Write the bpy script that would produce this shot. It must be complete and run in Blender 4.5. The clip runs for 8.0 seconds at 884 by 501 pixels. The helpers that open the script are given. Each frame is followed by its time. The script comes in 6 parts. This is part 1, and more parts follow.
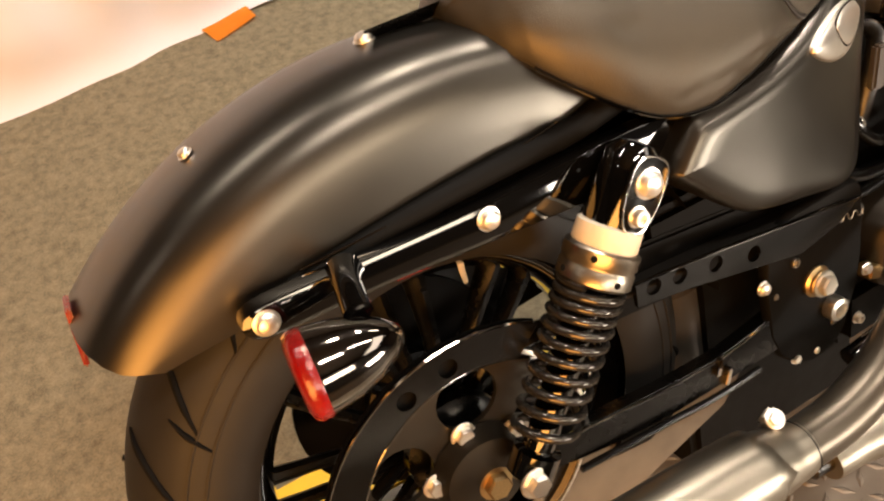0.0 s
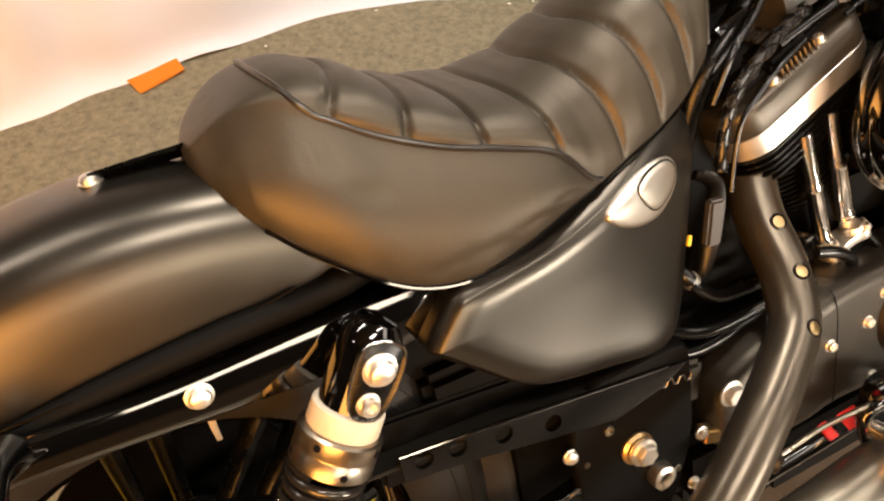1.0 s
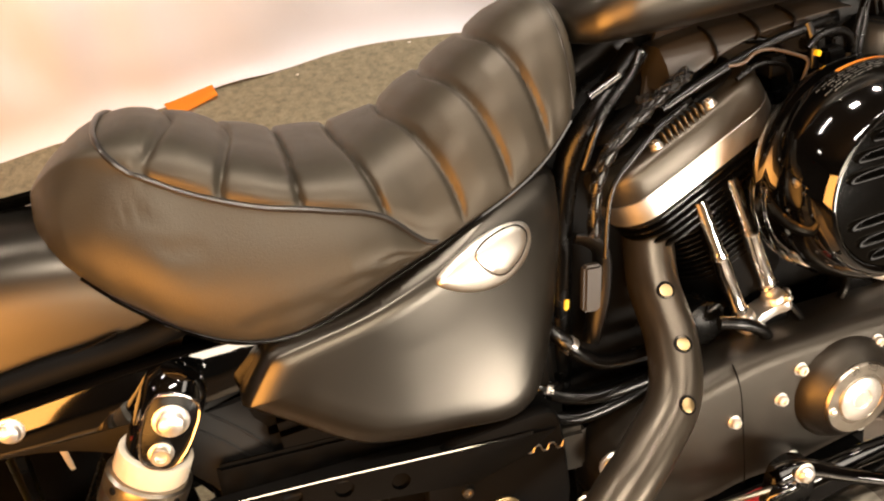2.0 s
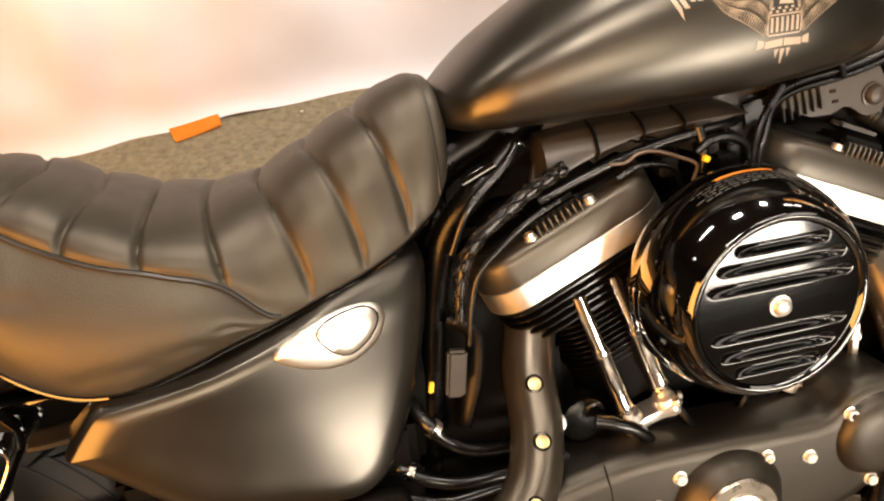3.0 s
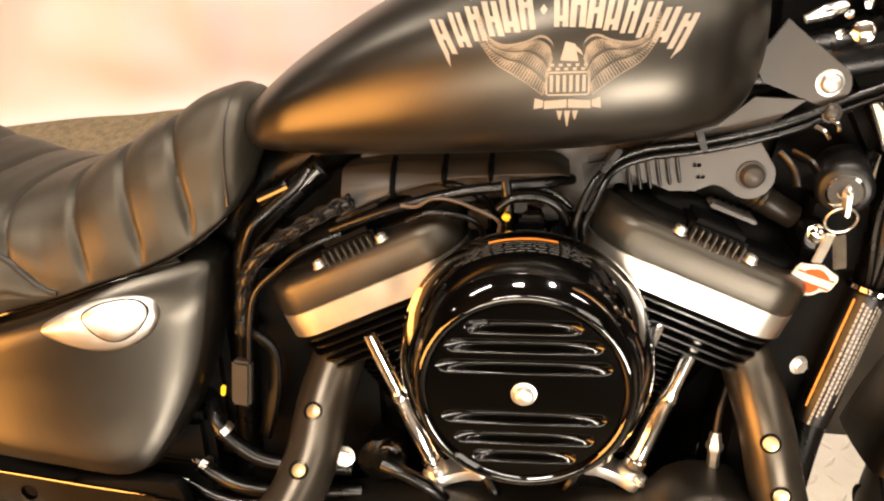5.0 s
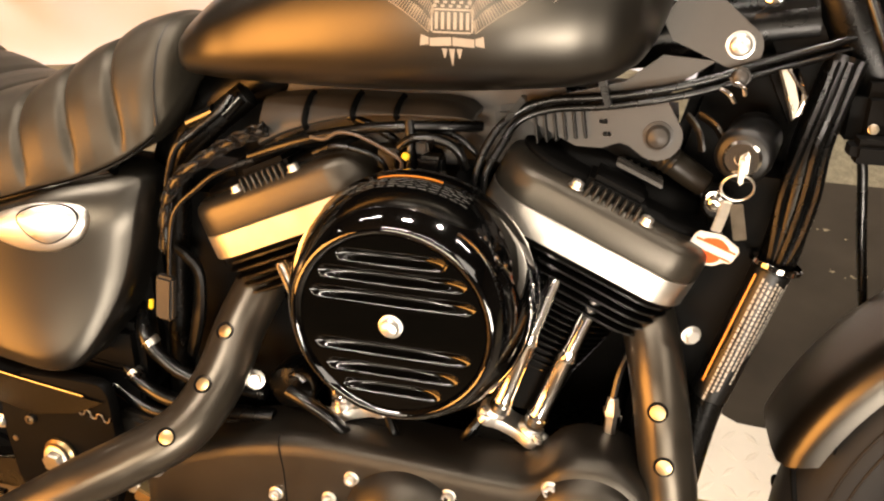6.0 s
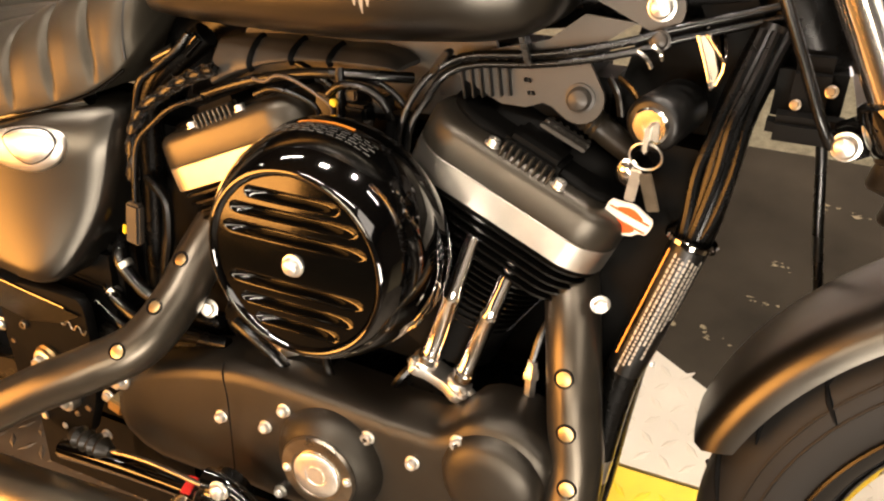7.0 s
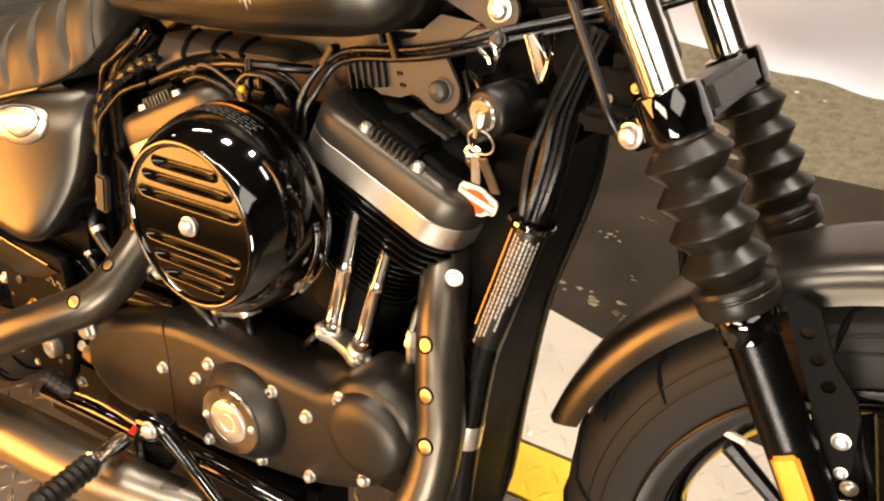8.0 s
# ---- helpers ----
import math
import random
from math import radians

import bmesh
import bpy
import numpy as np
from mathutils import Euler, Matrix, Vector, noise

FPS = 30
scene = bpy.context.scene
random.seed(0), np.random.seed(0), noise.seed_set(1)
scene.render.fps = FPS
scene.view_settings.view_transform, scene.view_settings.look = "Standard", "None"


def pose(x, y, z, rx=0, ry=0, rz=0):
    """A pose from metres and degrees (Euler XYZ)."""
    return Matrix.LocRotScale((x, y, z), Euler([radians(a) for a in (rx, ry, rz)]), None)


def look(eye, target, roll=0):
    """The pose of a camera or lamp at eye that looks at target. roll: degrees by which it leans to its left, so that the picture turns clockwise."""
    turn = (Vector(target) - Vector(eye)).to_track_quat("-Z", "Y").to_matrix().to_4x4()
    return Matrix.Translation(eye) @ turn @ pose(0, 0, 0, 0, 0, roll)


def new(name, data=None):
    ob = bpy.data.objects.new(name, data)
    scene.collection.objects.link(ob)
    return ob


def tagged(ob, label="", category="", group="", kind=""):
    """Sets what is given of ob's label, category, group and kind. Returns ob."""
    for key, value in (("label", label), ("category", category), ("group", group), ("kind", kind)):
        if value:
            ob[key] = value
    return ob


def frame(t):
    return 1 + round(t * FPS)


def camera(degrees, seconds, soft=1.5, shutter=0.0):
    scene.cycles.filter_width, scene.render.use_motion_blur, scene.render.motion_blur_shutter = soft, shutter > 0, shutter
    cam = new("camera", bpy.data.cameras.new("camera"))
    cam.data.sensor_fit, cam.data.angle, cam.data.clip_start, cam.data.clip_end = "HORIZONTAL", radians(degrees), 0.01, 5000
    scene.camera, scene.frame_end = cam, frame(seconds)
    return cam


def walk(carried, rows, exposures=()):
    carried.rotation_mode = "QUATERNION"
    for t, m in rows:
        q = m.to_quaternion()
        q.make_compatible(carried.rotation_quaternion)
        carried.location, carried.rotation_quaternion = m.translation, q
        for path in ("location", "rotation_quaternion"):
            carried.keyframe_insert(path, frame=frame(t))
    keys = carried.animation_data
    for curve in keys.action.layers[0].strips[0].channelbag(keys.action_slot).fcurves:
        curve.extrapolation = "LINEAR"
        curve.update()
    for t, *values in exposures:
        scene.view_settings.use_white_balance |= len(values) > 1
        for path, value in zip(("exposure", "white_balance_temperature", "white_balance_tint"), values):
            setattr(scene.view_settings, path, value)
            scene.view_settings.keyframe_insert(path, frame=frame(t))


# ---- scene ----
from mathutils.bvhtree import BVHTree

cam = camera(58.5, 8.0, soft=2.2)
PATH = [
    (0, (-0.194, -0.667, 0.894), (0.433, 0.972, -0.065), -15.2),
    (0.5, (-0.068, -0.662, 0.911), (0.5, 1.002, -0.041), -12.1),
    (1, (0.07, -0.668, 0.919), (0.712, 1.002, 0.025), -11.0),
    (1.5, (0.163, -0.689, 0.918), (0.672, 1.031, 0.033), -13.1),
    (2, (0.297, -0.748, 0.913), (0.715, 1.032, 0.104), -11.1),
    (3.5, (0.572, -0.777, 0.929), (0.785, 1.083, 0.226), -5.3),
    (4, (0.684, -0.755, 0.937), (0.736, 1.12, 0.242), -4.4),
    (4.5, (0.767, -0.747, 0.936), (0.668, 1.127, 0.243), -4.9),
    (5, (0.899, -0.757, 0.934), (0.644, 1.09, 0.209), -2.4),
    (6.5, (1.146, -0.746, 0.884), (0.571, 0.992, 0.08), 1.8),
    (7, (1.242, -0.704, 0.898), (0.529, 0.956, 0.039), 2.4),
    (7.5, (1.328, -0.684, 0.904), (0.517, 0.935, 0.055), 2.0),
    (8, (1.475, -0.683, 0.903), (0.534, 0.875, 0.075), 2.5),
]
LEAN_ANGLE = 20.0
BIKE = pose(0, 0, 0, -LEAN_ANGLE)
walk(cam, [(t, BIKE @ look(eye, target, roll)) for t, eye, target, roll in PATH], exposures=[(0, 0.25), (1.5, 0.35), (8, 0.38)])

# ---- light ----
world = bpy.data.worlds.new("room_air")
world.use_nodes = True
world.node_tree.nodes["Background"].inputs[0].default_value = (1.0, 0.82, 0.62, 1)
world.node_tree.nodes["Background"].inputs[1].default_value = 0.0015
scene.world = world


def lamp(name, x, y, z, power, sx, sy, colour, target):
    data = bpy.data.lights.new(name, "AREA")
    data.shape, data.size, data.size_y, data.energy, data.color = "RECTANGLE", sx, sy, power, colour
    ob = new(name, data)
    ob.matrix_world = look((x, y, z), target)
    return ob


CREAMY, WARM, AMBER = (1.0, 0.87, 0.73), (1.0, 0.87, 0.74), (1.0, 0.42, 0.09)
# Unseen stand-in panels, placed for the cream reflections on paint and chrome.
lamp("unseen_cream_light", 1.85, -2.25, 0.62, 52, 1.0, 0.46, CREAMY, (0.8, 0, 0.65))
lamp("unseen_cream_light", 0.55, -3.2, 1.80, 50, 1.7, 0.65, (1.0, 0.82, 0.62), (0.6, 0, 0.7))
# Unseen amber panel, added for the orange reflections on tank and mudguard.
lamp("unseen_amber_light", -1.42, -1.95, 1.08, 140, 1.9, 1.60, AMBER, (0.5, 0.1, 0.7))


def spot(x, y, power, sx=0.7, sy=0.10):
    data = bpy.data.lights.new("overhead_light", "AREA")
    data.shape, data.size, data.size_y, data.energy, data.color = "RECTANGLE", sx, sy, power, WARM
    ob = new("overhead_light", data)
    ob.location = (x, y, 2.6)
    return ob


for x, y, power, sx, sy in ((-0.6, 1.0, 14, 0.9, 0.05), (0.70, 0.78, 25, 0.26, 0.14), (1.65, 1.0, 30, 0.14, 0.14), (1.55, -0.6, 14, 1.2, 0.05), (0.38, -0.86, 30, 0.75, 0.15), (2.8, 0.9, 9, 0.9, 0.05), (-2.2, 0.5, 3, 0.2, 0.2)):
    spot(x, y, power, sx, sy)
# Unseen broad panel, added to whiten the fork chrome and light the gaiter.
spot(3.15, -1.7, 44, 1.6, 2.6)

# ---- materials ----


def mat(name, col, rough=0.5, metal=0.0, coat=0.0, var=0.12, scale=30, bump=0.0, bscale=500, spec=0.5, rvar=0.08, tint_gloss=(1, 1, 1)):
    m = bpy.data.materials.new(name)
    m.use_nodes = True
    nt = m.node_tree
    b = nt.nodes["Principled BSDF"]
    n = nt.nodes.new
    tc = n("ShaderNodeTexCoord")
    n1, n2 = n("ShaderNodeTexNoise"), n("ShaderNodeTexNoise")
    n1.inputs["Scale"].default_value, n1.inputs["Detail"].default_value = scale, 6
    n2.inputs["Scale"].default_value, n2.inputs["Detail"].default_value = scale * 0.17, 3
    mix = n("ShaderNodeMath")
    mix.operation = "MULTIPLY_ADD"
    mix.inputs[1].default_value = 0.5
    half = n("ShaderNodeMath")
    half.operation = "MULTIPLY"
    half.inputs[1].default_value = 0.5
    ramp = n("ShaderNodeMapRange")
    ramp.inputs[1].default_value, ramp.inputs[2].default_value = 0.35, 0.65
    ramp.inputs[3].default_value, ramp.inputs[4].default_value = 1 - var, 1 + var
    tint = n("ShaderNodeVectorMath")
    tint.operation = "SCALE"
    tint.inputs[0].default_value = col
    rr = n("ShaderNodeMapRange")
    rr.inputs[1].default_value, rr.inputs[2].default_value = 0.3, 0.7
    rr.inputs[3].default_value, rr.inputs[4].default_value = max(0.02, rough - rvar * min(1, rough * 2)), rough + rvar * min(1, rough * 2)
    lk = nt.links.new
    for q in (n1, n2):
        lk(tc.outputs["Object"], q.inputs["Vector"])
    lk(n2.outputs["Fac"], half.inputs[0])
    lk(n1.outputs["Fac"], mix.inputs[0])
    lk(half.outputs[0], mix.inputs[2])
    lk(mix.outputs[0], ramp.inputs[0])
    lk(ramp.outputs[0], tint.inputs["Scale"])
    lk(tint.outputs[0], b.inputs["Base Color"])
    lk(mix.outputs[0], rr.inputs[0])
    lk(rr.outputs[0], b.inputs["Roughness"])
    b.inputs["Metallic"].default_value = metal
    b.inputs["Specular IOR Level"].default_value = spec
    b.inputs["Specular Tint"].default_value = (*tint_gloss, 1)
    b.inputs["Coat Weight"].default_value = coat
    b.inputs["Coat Roughness"].default_value = 0.04
    if bump:
        n3 = n("ShaderNodeTexNoise")
        n3.inputs["Scale"].default_value, n3.inputs["Detail"].default_value = bscale, 4
        bp = n("ShaderNodeBump")
        bp.inputs["Strength"].default_value, bp.inputs["Distance"].default_value = bump, 0.002
        lk(tc.outputs["Object"], n3.inputs["Vector"])
        lk(n3.outputs["Fac"], bp.inputs["Height"])
        lk(bp.outputs[0], b.inputs["Normal"])
    return m


DENIM = mat("satin_black_paint", (0.0028, 0.0026, 0.0022), 0.32, 0.0, var=0.08, scale=18, bump=0.015, bscale=900, spec=0.85, tint_gloss=(1, 0.93, 0.80))
GLOSS = mat("gloss_black_paint", (0.0008, 0.0008, 0.0008), 0.06, 0.0, 1.0, var=0.1, rvar=0.02)
FACE = mat("slotted_face_paint", (0.0012, 0.0012, 0.0010), 0.085, 0.0, var=0.1, scale=40, bump=0.01, bscale=300, spec=0.48, rvar=0.03)
BLACK = mat("black_powder_coat", (0.001, 0.001, 0.0009), 0.28, 0.0, var=0.2, scale=60, bump=0.05, bscale=1200, spec=0.25)
WRINKLE = mat("wrinkle_black_engine_paint", (0.0068, 0.0058, 0.0046), 0.42, 0.0, var=0.15, scale=40, bump=0.10, bscale=1500, spec=0.55, tint_gloss=(1, 0.92, 0.78))
LEATHER = mat("black_leather", (0.0215, 0.0190, 0.0142), 0.46, 0.0, var=0.2, scale=40, bump=0.16, bscale=700, spec=0.55, tint_gloss=(1, 0.90, 0.74))
PIPING = mat("black_vinyl_piping", (0.014, 0.013, 0.012), 0.35, var=0.1)
CHROME = mat("chrome", (0.92, 0.90, 0.86), 0.15, 1.0, var=0.04, rvar=0.03)
ALU = mat("brushed_aluminium", (0.80, 0.755, 0.675), 0.35, 1.0, var=0.08, scale=50)
STEEL = mat("zinc_steel", (0.80, 0.76, 0.68), 0.34, 1.0, var=0.15, scale=120)
BRIGHT = mat("bright_bolt_metal", (0.92, 0.89, 0.83), 0.32, 0.92, var=0.06, scale=200)
DARKSTEEL = mat("dark_steel", (0.30, 0.265, 0.215), 0.30, 1.0, var=0.2, scale=90)
SHIELD = mat("satin_black_heat_shield", (0.085, 0.074, 0.058), 0.32, 0.85, var=0.12, scale=30, bump=0.02)
BRONZE = mat("heated_steel", (0.55, 0.40, 0.20), 0.35, 1.0, var=0.2, scale=60)
MUFFLER = mat("satin_muffler", (0.27, 0.245, 0.20), 0.36, 1.0, var=0.12, scale=25)
RUBBER = mat("tyre_rubber", (0.010, 0.0092, 0.0082), 0.58, var=0.18, scale=35, bump=0.1, bscale=600, spec=0.25)
GROOVE = mat("tyre_groove", (0.003, 0.003, 0.003), 0.9, spec=0.1)
BOOT = mat("rubber_gaiter", (0.010, 0.0085, 0.006), 0.36, var=0.2, scale=50, bump=0.06, spec=0.3)
ROCKER = mat("satin_rocker_paint", (0.0145, 0.0125, 0.0095), 0.36, 0.0, var=0.12, scale=40, bump=0.08, bscale=1400, spec=0.8, tint_gloss=(1, 0.92, 0.78))
FIN = mat("black_engine_fin_paint", (0.0016, 0.0015, 0.0013), 0.17, 0.0, var=0.2, scale=60, bump=0.03, bscale=1200, spec=0.75)
MATTE = mat("matte_black_metal", (0.002, 0.0019, 0.0017), 0.6, var=0.2, scale=60, spec=0.08)
HOSE = mat("black_rubber_hose", (0.0012, 0.0012, 0.0012), 0.26, var=0.2)
LOOM = mat("braided_loom", (0.0025, 0.0023, 0.002), 0.24, var=0.8, scale=350, bump=1.0, bscale=450, spec=0.35)
PLASTIC = mat("black_plastic", (0.0016, 0.0016, 0.0015), 0.36, var=0.1, bump=0.05, bscale=1500, spec=0.4)
DUCTGREY = mat("satin_grey_plastic", (0.030, 0.027, 0.023), 0.40, 0.0, var=0.12, scale=60, bump=0.05, bscale=1400, spec=0.5)
GREYPLATE = mat("grey_painted_bracket", (0.034, 0.030, 0.025), 0.42, 0.1, var=0.12, scale=50)
REDLENS = mat("red_lens", (0.15, 0.003, 0.002), 0.16, 0, 0.2, var=0.2, scale=200, bump=0.3, bscale=350)
REDPAINT = mat("red_strip", (0.45, 0.015, 0.012), 0.4)
ORANGE = mat("amber_reflector", (0.95, 0.36, 0.02), 0.2, 0, 0.5, var=0.06, scale=300, bump=0.2, bscale=600)
CREAM = mat("cream_decal", (0.30, 0.265, 0.215), 0.45, var=0.12, scale=90)
CREAMLINE = mat("dull_cream_decal", (0.20, 0.165, 0.12), 0.45, var=0.2, scale=200)
WHITEINK = mat("white_label_ink", (0.36, 0.33, 0.28), 0.5, var=0.06)
GREYINK = mat("grey_label_ink", (0.10, 0.095, 0.085), 0.5, var=0.3, scale=200)
BLACKCHROME = mat("black_chrome", (0.24, 0.22, 0.20), 0.07, 1.0, var=0.06, rvar=0.03)
SPRING = mat("glossy_dark_spring", (0.035, 0.032, 0.028), 0.20, 0.7, 0.3, var=0.1)
PALE = mat("pale_cream_collar", (0.58, 0.52, 0.42), 0.34, 0.0, var=0.08, scale=80)
ORANGEINK = mat("orange_label_ink", (0.85, 0.28, 0.03), 0.45, var=0.06)
REDTAG = mat("red_orange_enamel", (0.72, 0.10, 0.02), 0.35, var=0.1)
YELLOW = mat("yellow_paint", (0.86, 0.58, 0.02), 0.5, var=0.1, scale=25, bump=0.08)
WHITEPLATE = mat("worn_white_paint", (0.60, 0.55, 0.46), 0.55, var=0.08, scale=14, bump=0.08)
DIAMOND = mat("diamond_plate", (0.17, 0.15, 0.125), 0.42, 0.6, var=0.2, scale=12, bump=0.04)
CARPET = mat("grey_carpet", (0.195, 0.172, 0.118), 0.95, var=0.34, scale=330, bump=0.8, bscale=700, spec=0.1)
GUARD = mat("belt_guard_paint", (0.0012, 0.0011, 0.0010), 0.24, 0.0, 0.0, var=0.15, scale=60, rvar=0.04)
TANPLATE = mat("dull_tan_plate", (0.10, 0.087, 0.068), 0.5, 0.3, var=0.25, scale=30)
MAT = mat("dark_scuffed_floor", (0.037, 0.030, 0.0215), 0.6, var=0.4, scale=7, bump=0.1, bscale=200, spec=0.08)
SCUFF = mat("pale_scuff", (0.26, 0.21, 0.13), 0.8, var=0.4, scale=80)
CLOTH = mat("cream_cloth", (0.62, 0.64, 0.715), 0.85, var=0.02, scale=6, bump=0.15, bscale=1500)
PAPER = mat("orange_paper", (0.90, 0.33, 0.02), 0.7, var=0.06, scale=20)
WALLPAINT = mat("dark_room_shell", (0.035, 0.030, 0.025), 0.8, var=0.1, scale=4)
TAGWHITE = mat("white_plastic_tag", (0.75, 0.70, 0.62), 0.5)

# ---- mesh helpers ----


def finish(bm, sharp=38):
    bmesh.ops.recalc_face_normals(bm, faces=bm.faces)
    for f in bm.faces:
        f.smooth = True
    for e in bm.edges:
        if len(e.link_faces) == 2 and e.calc_face_angle(0) > radians(sharp):
            e.smooth = False
    return bm


def part(name, bm, material, parent=None, label="", sharp=38):
    me = bpy.data.meshes.new(name)
    finish(bm, sharp).to_mesh(me)
    bm.free()
    me.materials.append(material)
    ob = new(name, me)
    ob.parent = parent
    if label:
        ob["label"] = label
    return ob


def thing(name, label, category, m=None, group="", kind=""):
    ob = new(name)
    ob.empty_display_size = 0.05
    if m is not None:
        ob.matrix_world = m
    return tagged(ob, label, category, group, kind)


def curve(pts, n=8, closed=False):
    """A smooth line through the points."""
    p = [Vector(q) for q in pts]
    out, count = [], len(p)
    for i in range(count if closed else count - 1):
        if closed:
            a, b, c, d = p[i - 1], p[i], p[(i + 1) % count], p[(i + 2) % count]
        else:
            a, b, c, d = p[max(i - 1, 0)], p[i], p[i + 1], p[min(i + 2, count - 1)]
        for k in range(n):
            t = k / n
            out.append(0.5 * (2 * b + (c - a) * t + (2 * a - 5 * b + 4 * c - d) * t * t + (3 * b - a - 3 * c + d) * t**3))
    if not closed:
        out.append(p[-1])
    return out


def skin(bm, rings, closed=True, caps=True):
    rows = [[bm.verts.new(v) for v in r] for r in rings]
    k = len(rows[0])
    for a, b in zip(rows, rows[1:]):
        for i in range(k if closed else k - 1):
            j = (i + 1) % k
            bm.faces.new((a[i], a[j], b[j], b[i]))
    if caps:
        bm.faces.new(rows[0][::-1])
        bm.faces.new(rows[-1])
    return bm


def tube(pts, r, seg=12, n=8, bm=None, caps=True, flat=1.0):
    """A round bar along a smooth line; r: one radius or one a point."""
    bm = bm or bmesh.new()
    path = curve(pts, n) if n > 1 else [Vector(q) for q in pts]
    radii = r if isinstance(r, (list, tuple)) else [r] * len(pts)
    rr = [radii[min(int(i / max(n, 1)), len(radii) - 1)] * (1 - (i % n) / n) + radii[min(int(i / max(n, 1)) + 1, len(radii) - 1)] * ((i % n) / n) for i in range(len(path))]
    rings, up = [], None
    for i, p in enumerate(path):
        d = (path[min(i + 1, len(path) - 1)] - path[max(i - 1, 0)]).normalized()
        if up is None:
            up = d.orthogonal().normalized()
        up = (up - d * up.dot(d)).normalized()
        side = d.cross(up)
        rings.append([p + (up * math.cos(a) * flat + side * math.sin(a)) * rr[i] for a in (2 * math.pi * k / seg for k in range(seg))])
    return skin(bm, rings, True, caps)


def lathe(profile, origin, axis, seg=32, bm=None, caps=True):
    """Turns rows of (radius, height along the axis)."""
    bm = bm or bmesh.new()
    o, d = Vector(origin), Vector(axis).normalized()
    u = d.orthogonal().normalized()
    w = d.cross(u)
    rings = [[o + d * h + (u * math.cos(a) + w * math.sin(a)) * max(r, 1e-4) for a in (2 * math.pi * k / seg for k in range(seg))] for r, h in profile]
    return skin(bm, rings, True, caps)


def rbox(size, m, bevel=0.003, bm=None, segs=2):
    bm = bm or bmesh.new()
    tmp = bmesh.new()
    bmesh.ops.create_cube(tmp, size=1, matrix=m @ Matrix.Diagonal((*size, 1)))
    if bevel:
        bmesh.ops.bevel(tmp, geom=tmp.edges[:], offset=bevel, segments=segs, affect="EDGES")
    return join(bm, tmp)


def join(bm, other):
    me = bpy.data.meshes.new("join")
    other.to_mesh(me)
    other.free()
    bm.from_mesh(me)
    bpy.data.meshes.remove(me)
    return bm


def rounded(outline, times=2):
    p = [Vector(q) for q in outline]
    for _ in range(times):
        q = []
        for a, b in zip(p, p[1:] + p[:1]):
            q += [a * 0.78 + b * 0.22, a * 0.22 + b * 0.78]
        p = q
    return p


def resample(p, n):
    lens = [0]
    ring = p + p[:1]
    for a, b in zip(ring, ring[1:]):
        lens.append(lens[-1] + (b - a).length)
    out, i = [], 0
    for k in range(n):
        s = lens[-1] * k / n
        while lens[i + 1] < s:
            i += 1
        out.append(ring[i].lerp(ring[i + 1], (s - lens[i]) / max(lens[i + 1] - lens[i], 1e-9)))
    return out


def inset(p, d):
    n, out = len(p), []
    area = sum(p[i].x * p[(i + 1) % n].y - p[(i + 1) % n].x * p[i].y for i in range(n))
    sign = 1 if area > 0 else -1
    for i in range(n):
        t = (p[(i + 1) % n] - p[i - 1]).normalized()
        out.append(p[i] + Vector((-t.y, t.x)) * d * sign)
    return out


def pillow(outline, levels, times=2, n=72, bm=None):
    """A cushion over an outline in x and z: rows of (y, inset, shrinking), from back to front."""
    bm = bm or bmesh.new()
    p = resample(rounded(outline, times), n)
    mid = sum(p, Vector((0, 0))) / n
    rings = []
    for level in levels:
        y, d = level[:2]
        k = level[2] if len(level) > 2 else 1.0
        rings.append([(mid.x + (q.x - mid.x) * k, y, mid.y + (q.y - mid.y) * k) for q in inset(p, d)])
    return skin(bm, rings)


def plate(outline, y0, y1, holes=(), bevel=0.001):
    """A flat sheet in x and z between two depths, with round holes (x, z, r)."""
    bm = bmesh.new()
    edges = []
    for ring in [list(outline)] + [[(x + r * math.cos(a), z + r * math.sin(a)) for a in (2 * math.pi * k / 20 for k in range(20))] for x, z, r in holes]:
        vs = [bm.verts.new((q[0], y0, q[1])) for q in ring]
        edges += [bm.edges.new((a, b)) for a, b in zip(vs, vs[1:] + vs[:1])]
    bmesh.ops.triangle_fill(bm, use_beauty=True, use_dissolve=False, edges=edges)
    made = bmesh.ops.extrude_face_region(bm, geom=bm.faces[:])
    bmesh.ops.translate(bm, verts=[v for v in made["geom"] if isinstance(v, bmesh.types.BMVert)], vec=(0, y1 - y0, 0))
    return bm


def lerp_rows(rows, x):
    """Smooth values between rows whose first number is the place."""
    xs = [r[0] for r in rows]
    x = min(max(x, xs[0]), xs[-1])
    i = max(k for k in range(len(xs) - 1) if xs[k] <= x)
    t = (x - xs[i]) / (xs[i + 1] - xs[i])
    h = xs[i + 1] - xs[i]
    out = []
    for c in range(1, len(rows[0])):
        v = [r[c] for r in rows]

        def slope(k):
            if k == 0 or k == len(v) - 1:
                a, b = max(k - 1, 0), min(k + 1, len(v) - 1)
                return (v[b] - v[a]) / (xs[b] - xs[a])
            d0, d1 = (v[k] - v[k - 1]) / (xs[k] - xs[k - 1]), (v[k + 1] - v[k]) / (xs[k + 1] - xs[k])
            w0, w1 = xs[k + 1] - xs[k], xs[k] - xs[k - 1]
            return (d0 * w0 + d1 * w1) / (w0 + w1)

        a, b, p, q = v[i], v[i + 1], slope(i) * h, slope(i + 1) * h
        out.append(a * (2 * t**3 - 3 * t * t + 1) + p * (t**3 - 2 * t * t + t) + b * (3 * t * t - 2 * t**3) + q * (t**3 - t * t))
    return out


SHARED = {}


